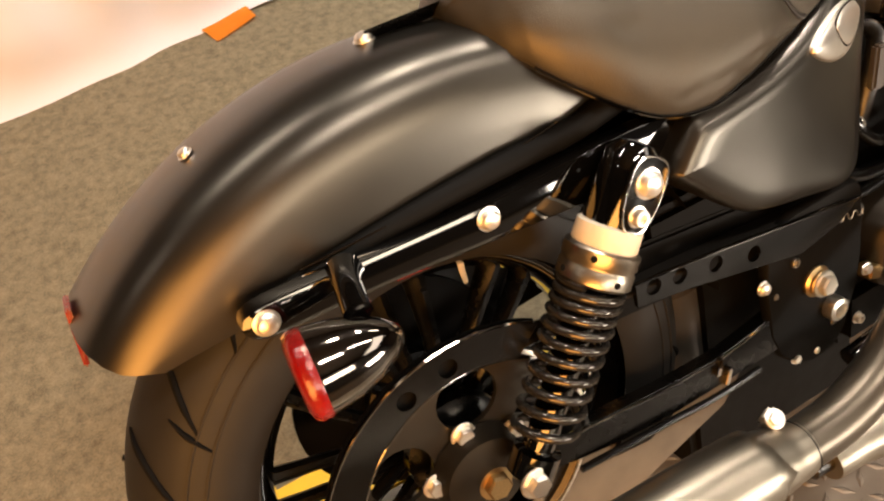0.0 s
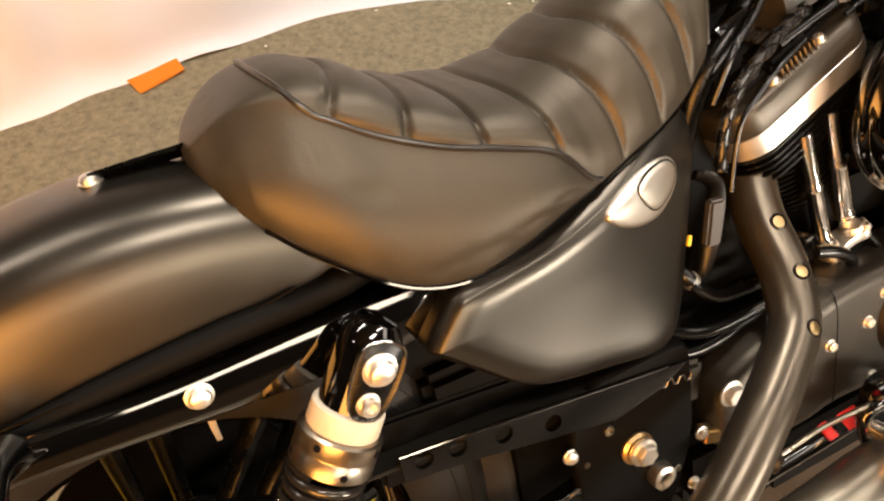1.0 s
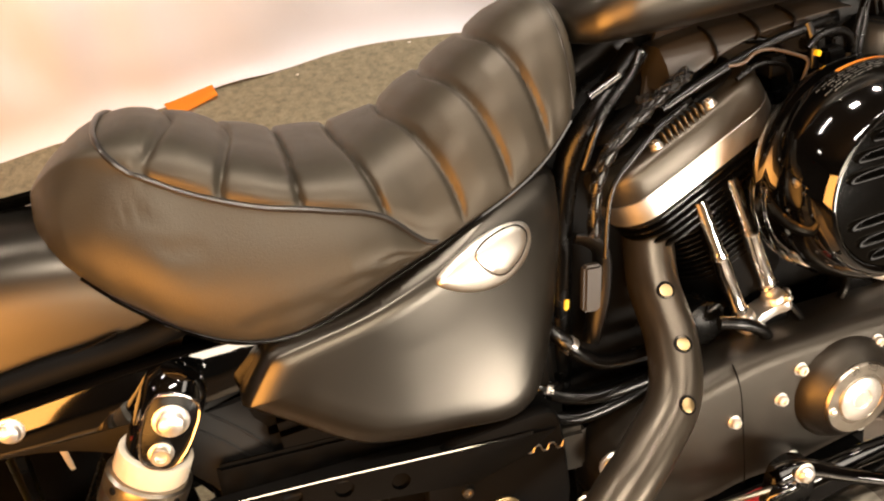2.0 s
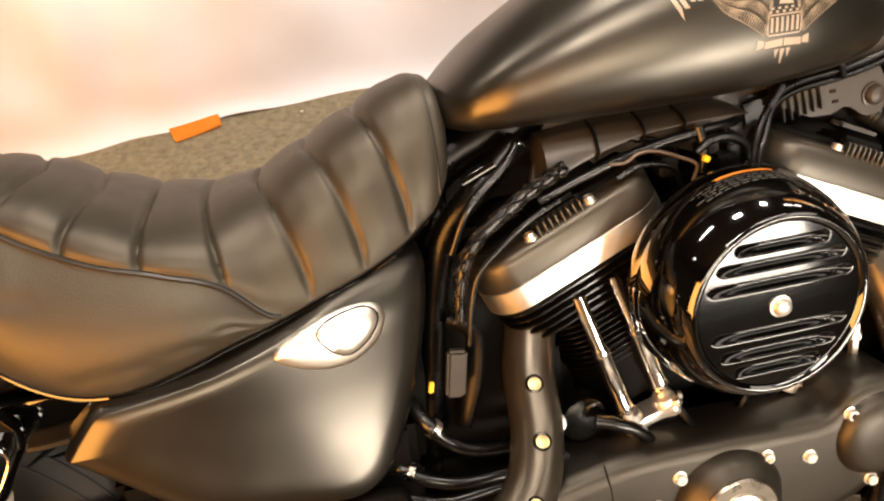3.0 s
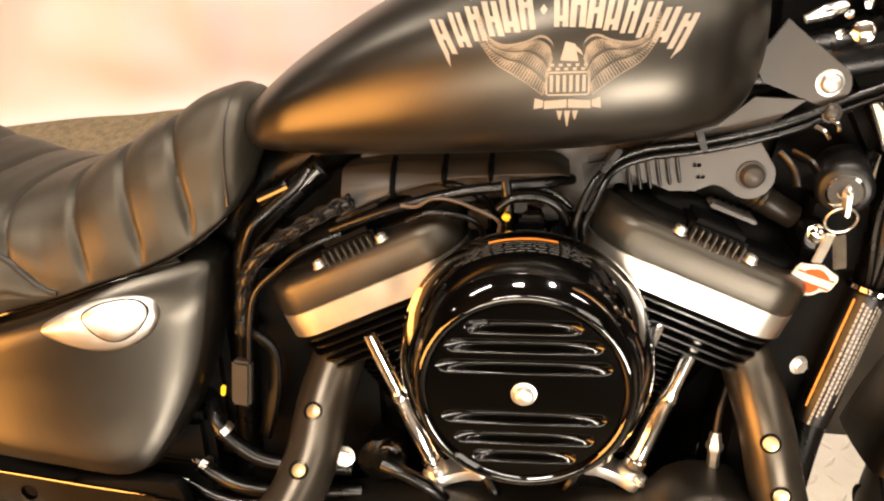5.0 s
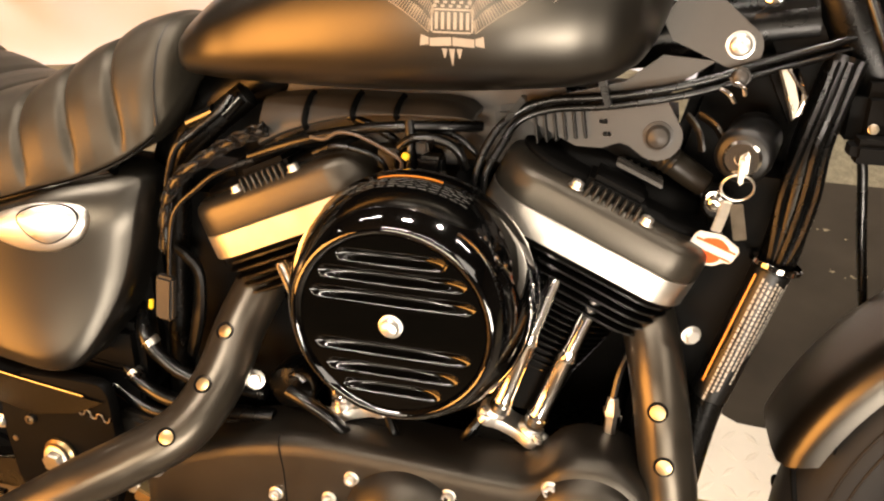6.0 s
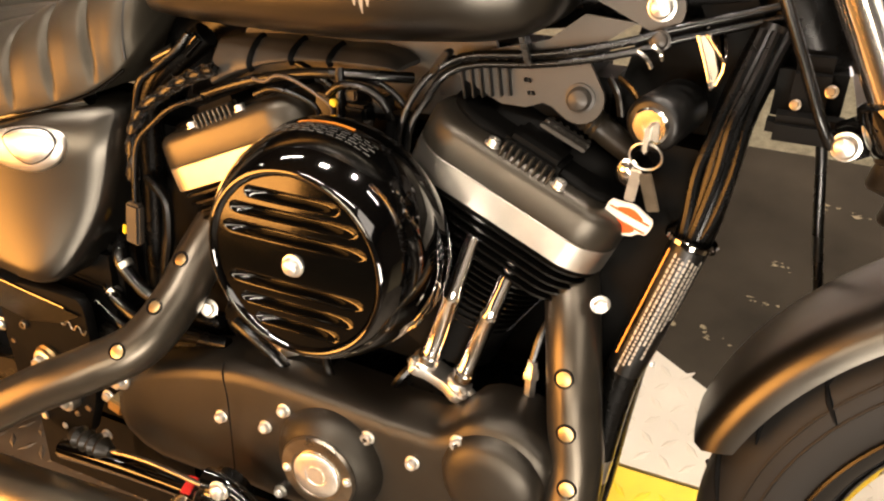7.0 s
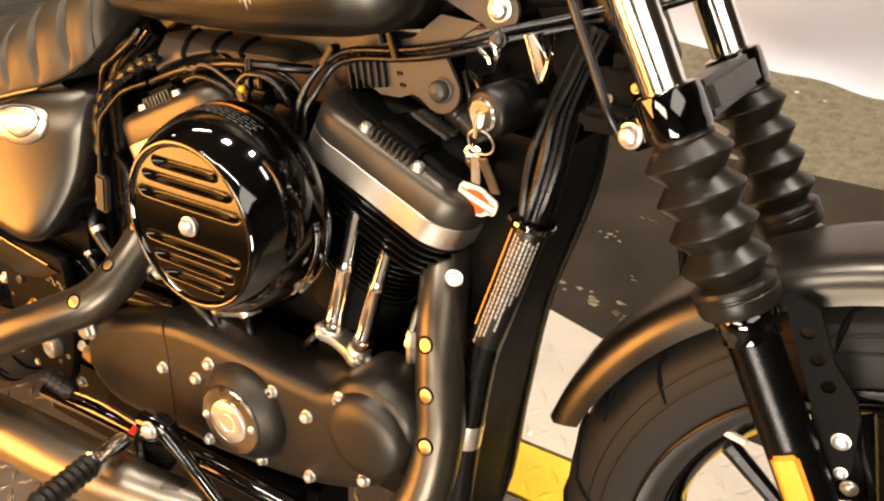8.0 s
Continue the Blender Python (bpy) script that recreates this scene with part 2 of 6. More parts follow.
def bolt(parent, x, y, z, r=0.007, kind="dome", material=None, axis=(0, -1, 0), name="bolt"):
    """A screw head that looks out along the axis; heads of one kind share a mesh."""
    material = material or BRIGHT
    key = (kind, material.name)
    if key not in SHARED:
        if kind == "dome":
            bm = lathe([(1.25, 0), (1.25, 0.15), (1.0, 0.2), (1.0, 0.55), (0.8, 0.85), (0.45, 1.0), (0.05, 1.05)], (0, 0, 0), (0, 0, 1), 20)
        elif kind == "socket":
            bm = lathe([(1.3, 0), (1.3, 0.2), (1.0, 0.25), (1.0, 1.0), (0.9, 1.15), (0.55, 1.15), (0.5, 0.6), (0.05, 0.6)], (0, 0, 0), (0, 0, 1), 18)
        elif kind == "flat":
            bm = lathe([(1.0, 0), (1.0, 0.18), (0.9, 0.3), (0.5, 0.38), (0.05, 0.4)], (0, 0, 0), (0, 0, 1), 24)
        else:
            bm = lathe([(1.45, 0), (1.45, 0.2), (1.3, 0.26)], (0, 0, 0), (0, 0, 1), 20)
            lathe([(1.1, 0.2), (1.1, 0.8), (0.95, 1.0), (0.05, 1.0)], (0, 0, 0), (0, 0, 1), 6, bm)
        me = bpy.data.meshes.new("bolt")
        finish(bm, 30).to_mesh(me)
        bm.free()
        me.materials.append(material)
        SHARED[key] = me
    ob = new(name, SHARED[key])
    ob.parent = parent
    ob.matrix_local = Matrix.Translation((x, y, z)) @ Vector(axis).to_track_quat("Z", "Y").to_matrix().to_4x4() @ Matrix.Diagonal((r, r, r, 1))
    return ob


# ---- room ----


def sheet(name, rows, material, label, category, kind="structure", z=0.0):
    bm = bmesh.new()
    vs = [bm.verts.new((x, y, z)) for x, y in rows]
    bm.faces.new(vs)
    return tagged(part(name, bm, material), label, category, kind=kind)


sheet("floor", [(-4, -4), (6, -4), (6, 4), (-4, 4)], CARPET, "worn grey-brown short-pile carpet covering the showroom floor", "floor", z=-0.010)
# Out of view: added dark sheet, so the bike's side reflects little floor.
sheet("floor", [(-4, -4), (6, -4), (6, -0.76), (-4, -0.76)], MAT, "unseen dark floor sheet that keeps side reflections dark", "floor panel", z=-0.008)
sheet("floor", [(0.45, 0.35), (4.0, 0.35), (4.0, 1.07), (1.33, 1.155), (0.45, 1.17)], MAT, "dark brown scuffed painted floor panel beside the platform", "floor panel", z=-0.008)


def slab(name, rows, h, material, label, category, z0=-0.01):
    bm = bmesh.new()
    bot = [bm.verts.new((x, y, z0)) for x, y in rows]
    bm.faces.new(bot)
    made = bmesh.ops.extrude_face_region(bm, geom=bm.faces[:])
    bmesh.ops.translate(bm, verts=[v for v in made["geom"] if isinstance(v, bmesh.types.BMVert)], vec=(0, 0, h))
    return tagged(part(name, bm, material), label, category)


def lozenges(parent, x0, x1, y0, y1, step, material, z, keep=None):
    """The raised tread marks of a checker plate, turned crosswise in turn."""
    verts, faces = [], []
    nx, ny = int((x1 - x0) / step), int((y1 - y0) / step)
    for i in range(nx):
        for j in range(ny):
            x, y = x0 + (i + 0.5) * step, y0 + (j + 0.5) * step
            if keep and not keep(x, y):
                continue
            a = radians(45 if (i + j) % 2 else -45)
            ux, uy = math.cos(a), math.sin(a)
            k = len(verts)
            for s, t, h in ((-1, 0, 0), (0, -1, 0), (1, 0, 0), (0, 1, 0), (-0.45, 0, 1), (0, -0.4, 1), (0.45, 0, 1), (0, 0.4, 1)):
                sx, sy = s * step * 0.52, t * step * 0.17
                verts.append((x + sx * ux - sy * uy, y + sx * uy + sy * ux, z + h * 0.0018))
            faces += [(k, k + 1, k + 5, k + 4), (k + 1, k + 2, k + 6, k + 5), (k + 2, k + 3, k + 7, k + 6), (k + 3, k, k + 4, k + 7), (k + 4, k + 5, k + 6, k + 7)]
    me = bpy.data.meshes.new("tread")
    me.from_pydata(verts, [], faces)
    me.materials.append(material)
    ob = new("tread", me)
    ob.parent = parent
    ob["kind"] = "stuff"
    return ob


deck = slab("platform_deck", [(-0.6, -0.75), (2.2, -0.75), (2.2, 0.2), (-0.6, 0.2)], 0.008, DIAMOND, "worn grey steel checker plate under the motorcycle", "checker plate")
lozenges(deck, -0.2, 1.3, -0.5, 0.2, 0.034, DIAMOND, -0.002)
ystrip = slab("platform_edge", [(-0.6, 0.204), (2.2, 0.21), (2.2, 0.296), (-0.6, 0.29)], 0.008, YELLOW, "bright yellow painted checker plate warning strip", "checker plate")
lozenges(ystrip, 0.95, 1.5, 0.206, 0.29, 0.034, YELLOW, -0.002)
wstrip = slab("platform_ramp", [(0.55, 0.30), (2.2, 0.30), (2.2, 0.40), (1.27, 0.452), (1.1, 0.548), (0.98, 0.578), (0.6, 0.60)], 0.008, WHITEPLATE, "scuffed cream-white painted checker plate strip", "checker plate")
lozenges(wstrip, 0.9, 1.5, 0.306, 0.56, 0.034, WHITEPLATE, -0.002, lambda x, y: y < 0.44 or x < 1.22 and y < 0.5)
for x, y in ((1.065, 0.315), (1.13, 0.50)):
    bolt(wstrip, x, y, -0.0015, 0.005, "dome", BRIGHT, (0, 0, 1), "rivet")


def cloth():
    """A sheet that hangs in loose folds and spreads a little on the floor; its unseen top is folded back flat to keep
    reflections dark.
    """
    bm = bmesh.new()
    rings = []
    for i in range(221):
        x = -3.0 + 6.5 * i / 220
        y0 = lerp_rows([(-3.0, 1.45), (-0.7, 1.475), (-0.4, 1.515), (-0.1, 1.570), (0.1, 1.605), (0.3, 1.650), (0.55, 1.675), (0.83, 1.680), (0.98, 1.645), (1.1, 1.590), (1.21, 1.585), (1.39, 1.545), (1.6, 1.56), (3.5, 1.6)], x)[0]
        ring = []
        for j in range(41):
            run = 1.55 * (j / 40) ** 1.4
            h = min(run, 0.93 + 0.05 * math.tanh((run - 0.93) / 0.05))
            back = max(0.0, run - 0.93)
            low = math.exp(-h / 0.35)
            f = (0.020 + 0.03 * math.exp(-((x - 1.3) / 0.3) ** 2)) * math.sin(x * 9 + 1.3 * math.sin(x * 3.1) + h * 0.6) + 0.018 * math.sin(x * 21 + 2 * math.sin(x * 5) - h * 1.1) + 0.012 * math.sin(x * 13 + h * 7 + 2 * math.sin(h * 3)) * math.exp(-((x - 0.75) / 0.5) ** 2)
            ripple = 0.035 * noise.noise((x * 3, h * 2.2, 0.5)) + 0.022 * noise.noise((x * 6 + h * 4, h * 6 - x * 3, 3.0)) - 0.065 * abs(noise.noise((x * 1.8 + h * 1.9, h * 1.5 - x * 1.4, 7.0)))
            y = y0 + 0.05 * (1 - low) + f * (0.25 + 0.75 * (1 - low)) + ripple * (1 - 0.8 * low) - 0.030 * math.exp(-h / 0.022) + back
            z = h - 0.0096 + (0.010 * math.exp(-(((x - 0.36) / 0.09) ** 2)) if j < 2 else 0)
            ring.append((x, y, z))
        rings.append(ring)
    skin(bm, rings, closed=False, caps=False)
    ob = part("draped_cloth", bm, CLOTH, sharp=80)
    return tagged(ob, "cream white cloth sheet draped in loose folds to the floor", "cloth")


cloth()


def scuffs():
    """Worn pale marks on the dark floor, flat and uneven in outline."""
    bm = bmesh.new()
    spots = [(0.998, 0.826, 0.02), (1.022, 0.642, 0.03), (1.108, 0.623, 0.03), (1.20, 0.60, 0.02), (1.05, 0.90, 0.012), (1.30, 0.80, 0.014), (1.42, 0.98, 0.03), (1.16, 1.05, 0.012), (1.5, 0.85, 0.02), (1.28, 0.70, 0.012), (1.08, 0.72, 0.01)]
    for x, y, r in spots:
        for _ in range(9):
            a, d = random.uniform(0, 6.28), r * random.uniform(0, 1.6)
            cx, cy, q = x + d * math.cos(a) * 1.6, y + d * math.sin(a) * 0.5 - 0.3 * d * math.cos(a), r * random.uniform(0.06, 0.26)
            bm.faces.new([bm.verts.new((cx + q * random.uniform(0.5, 1.9) * math.cos(b), cy + q * random.uniform(0.3, 1.0) * math.sin(b), -0.0072)) for b in (6.283 * k / 9 for k in range(9))])
    ob = part("floor_scuff", bm, SCUFF)
    tagged(ob, "pale scuff marks worn into the dark floor paint", "scuff marks", kind="stuff")


scuffs()


def orange_paper():
    bm = bmesh.new()
    a, b, c, d = Vector((0.146, 1.598)), Vector((0.168, 1.515)), Vector((0.293, 1.564)), Vector((0.283, 1.635))
    rings = []
    for i in range(9):
        row = []
        for j in range(7):
            p = a.lerp(b, j / 6).lerp(d.lerp(c, j / 6), i / 8)
            row.append((p.x, p.y, -0.005 + 0.006 * (i / 8) ** 2 + 0.003 * math.sin(j)))
        rings.append(row)
    skin(bm, rings, closed=False, caps=False)
    made = bmesh.ops.solidify(bm, geom=bm.faces[:], thickness=0.0006)
    return tagged(part("paper_sheet", bm, PAPER), "small bright orange paper card lying on the carpet", "paper card")


orange_paper()


def wall(name, x0, y0, x1, y1):
    d = Vector((x1 - x0, y1 - y0, 0))
    m = Matrix.Translation(((x0 + x1) / 2, (y0 + y1) / 2, 1.35)) @ pose(0, 0, 0, 0, 0, math.degrees(math.atan2(d.y, d.x)))
    return tagged(part(name, rbox((d.length, 0.1, 2.74), m, 0), WALLPAINT), "unseen wall, near black to keep reflections dark", "wall", kind="structure")


# Unseen room shell, coloured near black so glossy parts reflect darkness.
wall("wall_north", -4, 2.4, 6, 2.4)
wall("wall_south", -4, -3.6, 6, -3.6)
wall("wall_west", -4, -3.55, -4, 2.35)
wall("wall_east", 6, -3.55, 6, 2.35)
tagged(part("ceiling", rbox((10.2, 6.2, 0.1), Matrix.Translation((1, -0.6, 2.77)), 0), WALLPAINT), "unseen ceiling, near black to keep reflections dark", "ceiling", kind="structure")

# ---- motorcycle ----
bike = thing("motorcycle", "matte black cruiser motorcycle leaning on its stand on checker plate", "motorcycle", BIKE)
RX, RZ = 0.0, 0.313
FX, FZ = 1.575, 0.32


def tyre_rings(cx, cz, R, w, depth, seg=96):
    prof = []
    for k in range(17):
        a = math.pi * (k / 16 - 0.5)
        prof.append((R - depth * (1 - math.cos(a) ** 0.8) if abs(a) < 1.56 else R - depth, w * math.sin(a)))
    prof = [(R - depth - 0.02, -w * 0.86)] + prof + [(R - depth - 0.02, w * 0.86)]
    rings = []
    for i in range(seg):
        t = 2 * math.pi * i / seg
        rings.append([(cx + r * math.cos(t), y, cz + r * math.sin(t)) for r, y in prof])
    rings.append(rings[0])
    return rings


def tyre_point(cx, cz, R, w, depth, t, a):
    r = R - depth * (1 - max(math.cos(a), 0) ** 0.8) + 0.0006
    return Vector((cx + r * math.cos(t), w * math.sin(a) * 1.004, cz + r * math.sin(t)))


def wheel(name, cx, cz, R, w, depth, rim, spokes, turn):
    bm = bmesh.new()
    # rim: a hollow ring with rolled edges
    prof = [(rim - 0.030, -0.030), (rim - 0.016, -0.044), (rim - 0.004, -0.052), (rim + 0.006, -0.054), (rim + 0.006, -0.048), (rim - 0.008, -0.04), (rim - 0.02, 0), (rim - 0.008, 0.04), (rim + 0.006, 0.048), (rim + 0.006, 0.054), (rim - 0.016, 0.044), (rim - 0.030, 0.030), (rim - 0.036, 0), (rim - 0.030, -0.030)]
    rings = [[(cx + r * math.cos(t), y, cz + r * math.sin(t)) for r, y in prof] for t in (2 * math.pi * i / 80 for i in range(81))]
    skin(bm, rings, closed=False, caps=False)
    bmesh.ops.remove_doubles(bm, verts=bm.verts[:], dist=1e-5)
    w_ob = part(name, bm, GLOSS, bike, "gloss black cast wheel")
    bm = skin(bmesh.new(), tyre_rings(cx, cz, R, w, depth), closed=False, caps=False)
    bmesh.ops.remove_doubles(bm, verts=bm.verts[:], dist=1e-5)
    tyre = part("tyre", bm, RUBBER, w_ob, "black rubber tyre", 60)
    part("hub", lathe([(0.045, -0.07), (0.06, -0.06), (0.06, -0.045), (0.035, -0.03), (0.035, 0.03), (0.06, 0.045), (0.06, 0.06), (0.045, 0.07)], (cx, 0, cz), (0, 1, 0), 32), BLACK, w_ob)
    for k in range(spokes):
        t = turn + 2 * math.pi * k / spokes
        for s in (-0.11, 0.11):
            a, b = t + s * 2.6, t + s
            part("spoke", tube([(cx + 0.05 * math.cos(a), -0.02, cz + 0.05 * math.sin(a)), (cx + 0.12 * math.cos(t + s * 1.4), -0.022, cz + 0.12 * math.sin(t + s * 1.4)), (cx + (rim - 0.025) * math.cos(b), -0.016, cz + (rim - 0.025) * math.sin(b))], [0.013, 0.010, 0.014], 8, 4, flat=0.7), BLACK, w_ob)
    # grooves of the tread
    bm = bmesh.new()
    count = 22
    for k in range(count):
        t0 = 2 * math.pi * k / count
        for side in (-1, 1):
            off = 0.14 * (side > 0)
            line = [tyre_point(cx, cz, R, w, depth, t0 + off + 0.02 + 0.20 * q - 0.03 * math.sin(3 * q), side * (0.12 + (1.0 if "rear" in name else 0.72) * q)) for q in (0, 0.25, 0.5, 0.75, 1.0)]
            tube(line, [0.0010, 0.0034, 0.0034, 0.003, 0.001], 6, 3, bm)
            if k % 2 == 0:
                line = [tyre_point(cx, cz, R, w, depth, t0 + off + 0.20 + 0.06 * q, side * (0.75 + 0.55 * q)) for q in (0, 0.5, 1.0)]
                tube(line, [0.001, 0.003, 0.001], 6, 3, bm)
    for a in (1.12, 1.32):
        loop = [tyre_point(cx, cz, R, w, depth, 2 * math.pi * k / 90, -a) for k in range(91)]
        part("sidewall_line", tube(loop, 0.0013, 5, 1, caps=False), RUBBER, tyre)
    groove = part("tread_groove", bm, GROOVE, w_ob)
    groove["kind"] = "stuff"
    edge = [(rim + 0.0062, -0.0485), (rim + 0.0068, -0.0545), (rim + 0.0048, -0.0560), (rim + 0.0038, -0.0545)]
    part("rim_edge", lathe(edge, (cx, 0, cz), (0, 1, 0), 80, caps=False), STEEL if "rear" in name else BLACK, w_ob, "thin ring along the rim edge")
    return w_ob


wheel("rear_wheel", RX, RZ, 0.325, 0.076, 0.088, 0.223, 9, 0.2)
wheel("front_wheel", FX, FZ, 0.331, 0.052, 0.076, 0.243, 9, 0.35)


def rear_fender():
    cx, cz, R = 0.05, 0.251, 0.481
    prof = [(-0.094, 0.115), (-0.0945, 0.085), (-0.0938, 0.060), (-0.0900, 0.038), (-0.0815, 0.021), (-0.0670, 0.010), (-0.0480, 0.004), (-0.024, 0.001), (0, 0)]
    prof = prof + [(-y, d) for y, d in prof[-2::-1]]
    rings = []
    for i in range(61):
        f = i / 60
        ring = []
        g = max(0, (f - 0.78) / 0.22) ** 2
        for y, d in prof:
            d = d if d < 0.03 else 0.03 + (d - 0.03) * (1 - 0.62 * g)
            end = 133 - 60 * max(0, d - 0.03)
            a = radians(66 + (end - 66) * f)
            ring.append((cx + (R - d) * math.cos(a), y, cz + (R - d) * math.sin(a)))
        rings.append(ring)
    bm = skin(bmesh.new(), rings, closed=False, caps=False)
    bmesh.ops.recalc_face_normals(bm, faces=bm.faces)
    bmesh.ops.solidify(bm, geom=bm.faces[:], thickness=0.0025)
    ob = part("rear_fender", bm, DENIM, bike, "satin black painted rear mudguard", 50)
    bolt(ob, 0.042, 0.0, 0.732, 0.0082, "dome", BRIGHT, (0.0, 0, 1))
    bolt(ob, -0.138, 0.0, 0.695, 0.0058, "dome", BRIGHT, (-0.4, 0, 0.9))
    part("seat_strap", tube([(0.042, 0, 0.7345), (0.09, 0, 0.736), (0.14, 0, 0.737)], 0.011, 8, 4, flat=0.14), BLACK, ob)
    part("reflector", rbox((0.005, 0.036, 0.056), Matrix.Translation((-0.2775, 0, 0.588)) @ pose(0, 0, 0, 0, 8, 0), 0.002), REDLENS, ob, "red rear reflector")
    return ob


rear_fender()


def strut(side):
    y = 0.115 * side
    pts = [(-0.162, 0.592), (-0.150, 0.603), (-0.05, 0.600), (0.05, 0.598), (0.16, 0.604), (0.215, 0.606), (0.262, 0.604), (0.285, 0.590), (0.274, 0.560), (0.215, 0.553), (0.16, 0.556), (0.06, 0.562), (-0.05, 0.570), (-0.14, 0.570), (-0.160, 0.577)]
    s = side
    bm = pillow(pts, [(y - s * 0.010, 0.002), (y - s * 0.008, 0), (y + s * 0.004, 0), (y + s * 0.0092, 0.0006), (y + s * 0.010, 0.0020)], 2, 120)
    ob = part("fender_strut", bm, GLOSS, bike, "gloss black fender strut")
    for x, z in ((-0.142, 0.586), (0.062, 0.585)):
        bolt(ob, x, y + s * 0.009, z, 0.0092, "dome", BRIGHT, (0, s, 0))
    return ob


for side in (-1, 1):
    strut(side)
for s in (-1, 1):
    part("fender_rail", tube([(0.26, 0.100 * s, 0.640), (0.18, 0.100 * s, 0.618), (0.095, 0.100 * s, 0.614), (-0.01, 0.100 * s, 0.605), (-0.11, 0.100 * s, 0.592)], [0.016, 0.012, 0.012, 0.010, 0.008], 10, 5), MATTE, bike, "black rail along the mudguard")
part("fender_flange", tube([(-0.10, -0.103, 0.604), (-0.023, -0.106, 0.609), (0.033, -0.106, 0.614), (0.10, -0.105, 0.622), (0.16, -0.100, 0.630)], 0.0014, 6, 4), BLACKCHROME, bike, "thin bright mudguard flange")
# Added black sheet that stands for the shade inside the wheel well.
liner = []
for k in range(31):
    a = radians(5 + 120 * k / 30)
    liner.append([(RX + 0.348 * math.cos(a), y, RZ + 0.348 * math.sin(a)) for y in (-0.085, -0.04, 0, 0.04, 0.085)] + [(RX + r * math.cos(a), 0.088, RZ + r * math.sin(a)) for r in (0.27, 0.16, 0.06)])
part("wheel_well_fill", skin(bmesh.new(), liner, closed=False, caps=False), PLASTIC, bike, "added black sheet for the dark inside the mudguard")
# The disc's black carries the shade of the wheel well.
part("brake_disc", lathe([(0.06, 0.075), (0.14, 0.076), (0.14, 0.081), (0.06, 0.082)], (RX, 0, RZ), (0, 1, 0), 48), MATTE, bike, "rear brake disc, blackened for the wheel well shade")
bm = rbox((0.085, 0.004, 0.004), Matrix.Translation((0.016, -0.106, 0.558)) @ pose(0, 0, 0, 0, 3, 0), 0.001)
part("pinstripe", bm, REDPAINT, bike, "thin red strip under the strut")


def shock(side):
    s = side
    top, bot = Vector((0.190, 0.150 * s, 0.580)), Vector((0.036, 0.150 * s, 0.330))
    d = (bot - top)
    length = d.length
    d.normalize()
    at = lambda f: top + d * length * f
    bm = lathe([(0.004, -0.031), (0.016, -0.029), (0.024, -0.020), (0.0265, -0.006), (0.0265, 0.02), (0.0265, 0.048)], top, d, 28)
    lathe([(0.016, 0.05), (0.016, length - 0.02), (0.024, length - 0.018), (0.024, length + 0.008), (0.012, length + 0.018)], top, d, 20, bm)
    ob = part("rear_shock", bm, GLOSS, bike, "gloss black rear shock absorber")
    part("collar", lathe([(0.027, 0.044), (0.0305, 0.046), (0.031, 0.064), (0.029, 0.067)], top, d, 32), PALE, ob, "pale cream collar")
    bm = lathe([(0.033, 0.066), (0.0355, 0.068), (0.0355, 0.080), (0.034, 0.082), (0.034, 0.084), (0.0355, 0.086), (0.0355, 0.098), (0.032, 0.101)], top, d, 36)
    ring = part("preload_ring", bm, DARKSTEEL, ob, "dark steel preload ring")
    u = d.orthogonal().normalized()
    w = d.cross(u)
    for k in range(8):
        a = 2 * math.pi * k / 8
        o = u * math.cos(a) + w * math.sin(a)
        p = top + d * (0.092 if k % 2 else 0.074) + o * 0.0352
        bolt(ring, *p, 0.0032, "flat", GROOVE, o, "hole")
    coils, line = 10.5, []
    for k in range(int(coils * 18) + 1):
        a = 2 * math.pi * k / 18
        f = k / (coils * 18)
        h = 0.102 + (length - 0.135) * (0.55 * f + 0.45 * f * f)
        line.append(top + d * h + (u * math.cos(a) + w * math.sin(a)) * 0.0300)
    part("spring", tube(line, 0.0046, 10, 1), SPRING, ob, "gloss black coil spring")
    # the cover plate and the two bolts at the upper eye
    y = top.y + s * 0.024
    bm = pillow([(-0.020, 0.018), (0, 0.025), (0.020, 0.018), (0.020, -0.02), (0.012, -0.045), (-0.012, -0.045), (-0.020, -0.02)], [(0, 0), (0.003, 0), (0.0045, 0.002)], 2, 48)
    turn = pose(0, 0, 0, 0, 31, 0)
    bmesh.ops.transform(bm, matrix=Matrix.Translation((top.x, y, top.z)) @ turn @ Matrix.Diagonal((1, s, 1, 1)), verts=bm.verts)
    cap = part("eye_plate", bm, BLACK, ob)
    bolt(cap, top.x, y + s * 0.004, top.z, 0.0115, "dome", BRIGHT, (0, s, 0))
    p = top + d * 0.030
    bolt(cap, p.x, y + s * 0.004, p.z, 0.0078, "socket", STEEL, (0, s, 0))
    edge = [Matrix.Translation((top.x, y + s * 0.0045, top.z)) @ turn @ Vector((q.x, 0, q.y)) for q in resample(rounded([(-0.020, 0.018), (0, 0.025), (0.020, 0.018), (0.020, -0.02), (0.012, -0.045), (-0.012, -0.045), (-0.020, -0.02)], 2), 40)]
    part("plate_edge", tube(edge + edge[:1], 0.0011, 6, 1, caps=False), CHROME, cap, "bright plate edge")
    bolt(ob, bot.x - 0.010, bot.y + s * 0.020, bot.z + 0.000, 0.0115, "hex", BRIGHT, (0, s, 0), "nut")
    return ob


shock(-1)


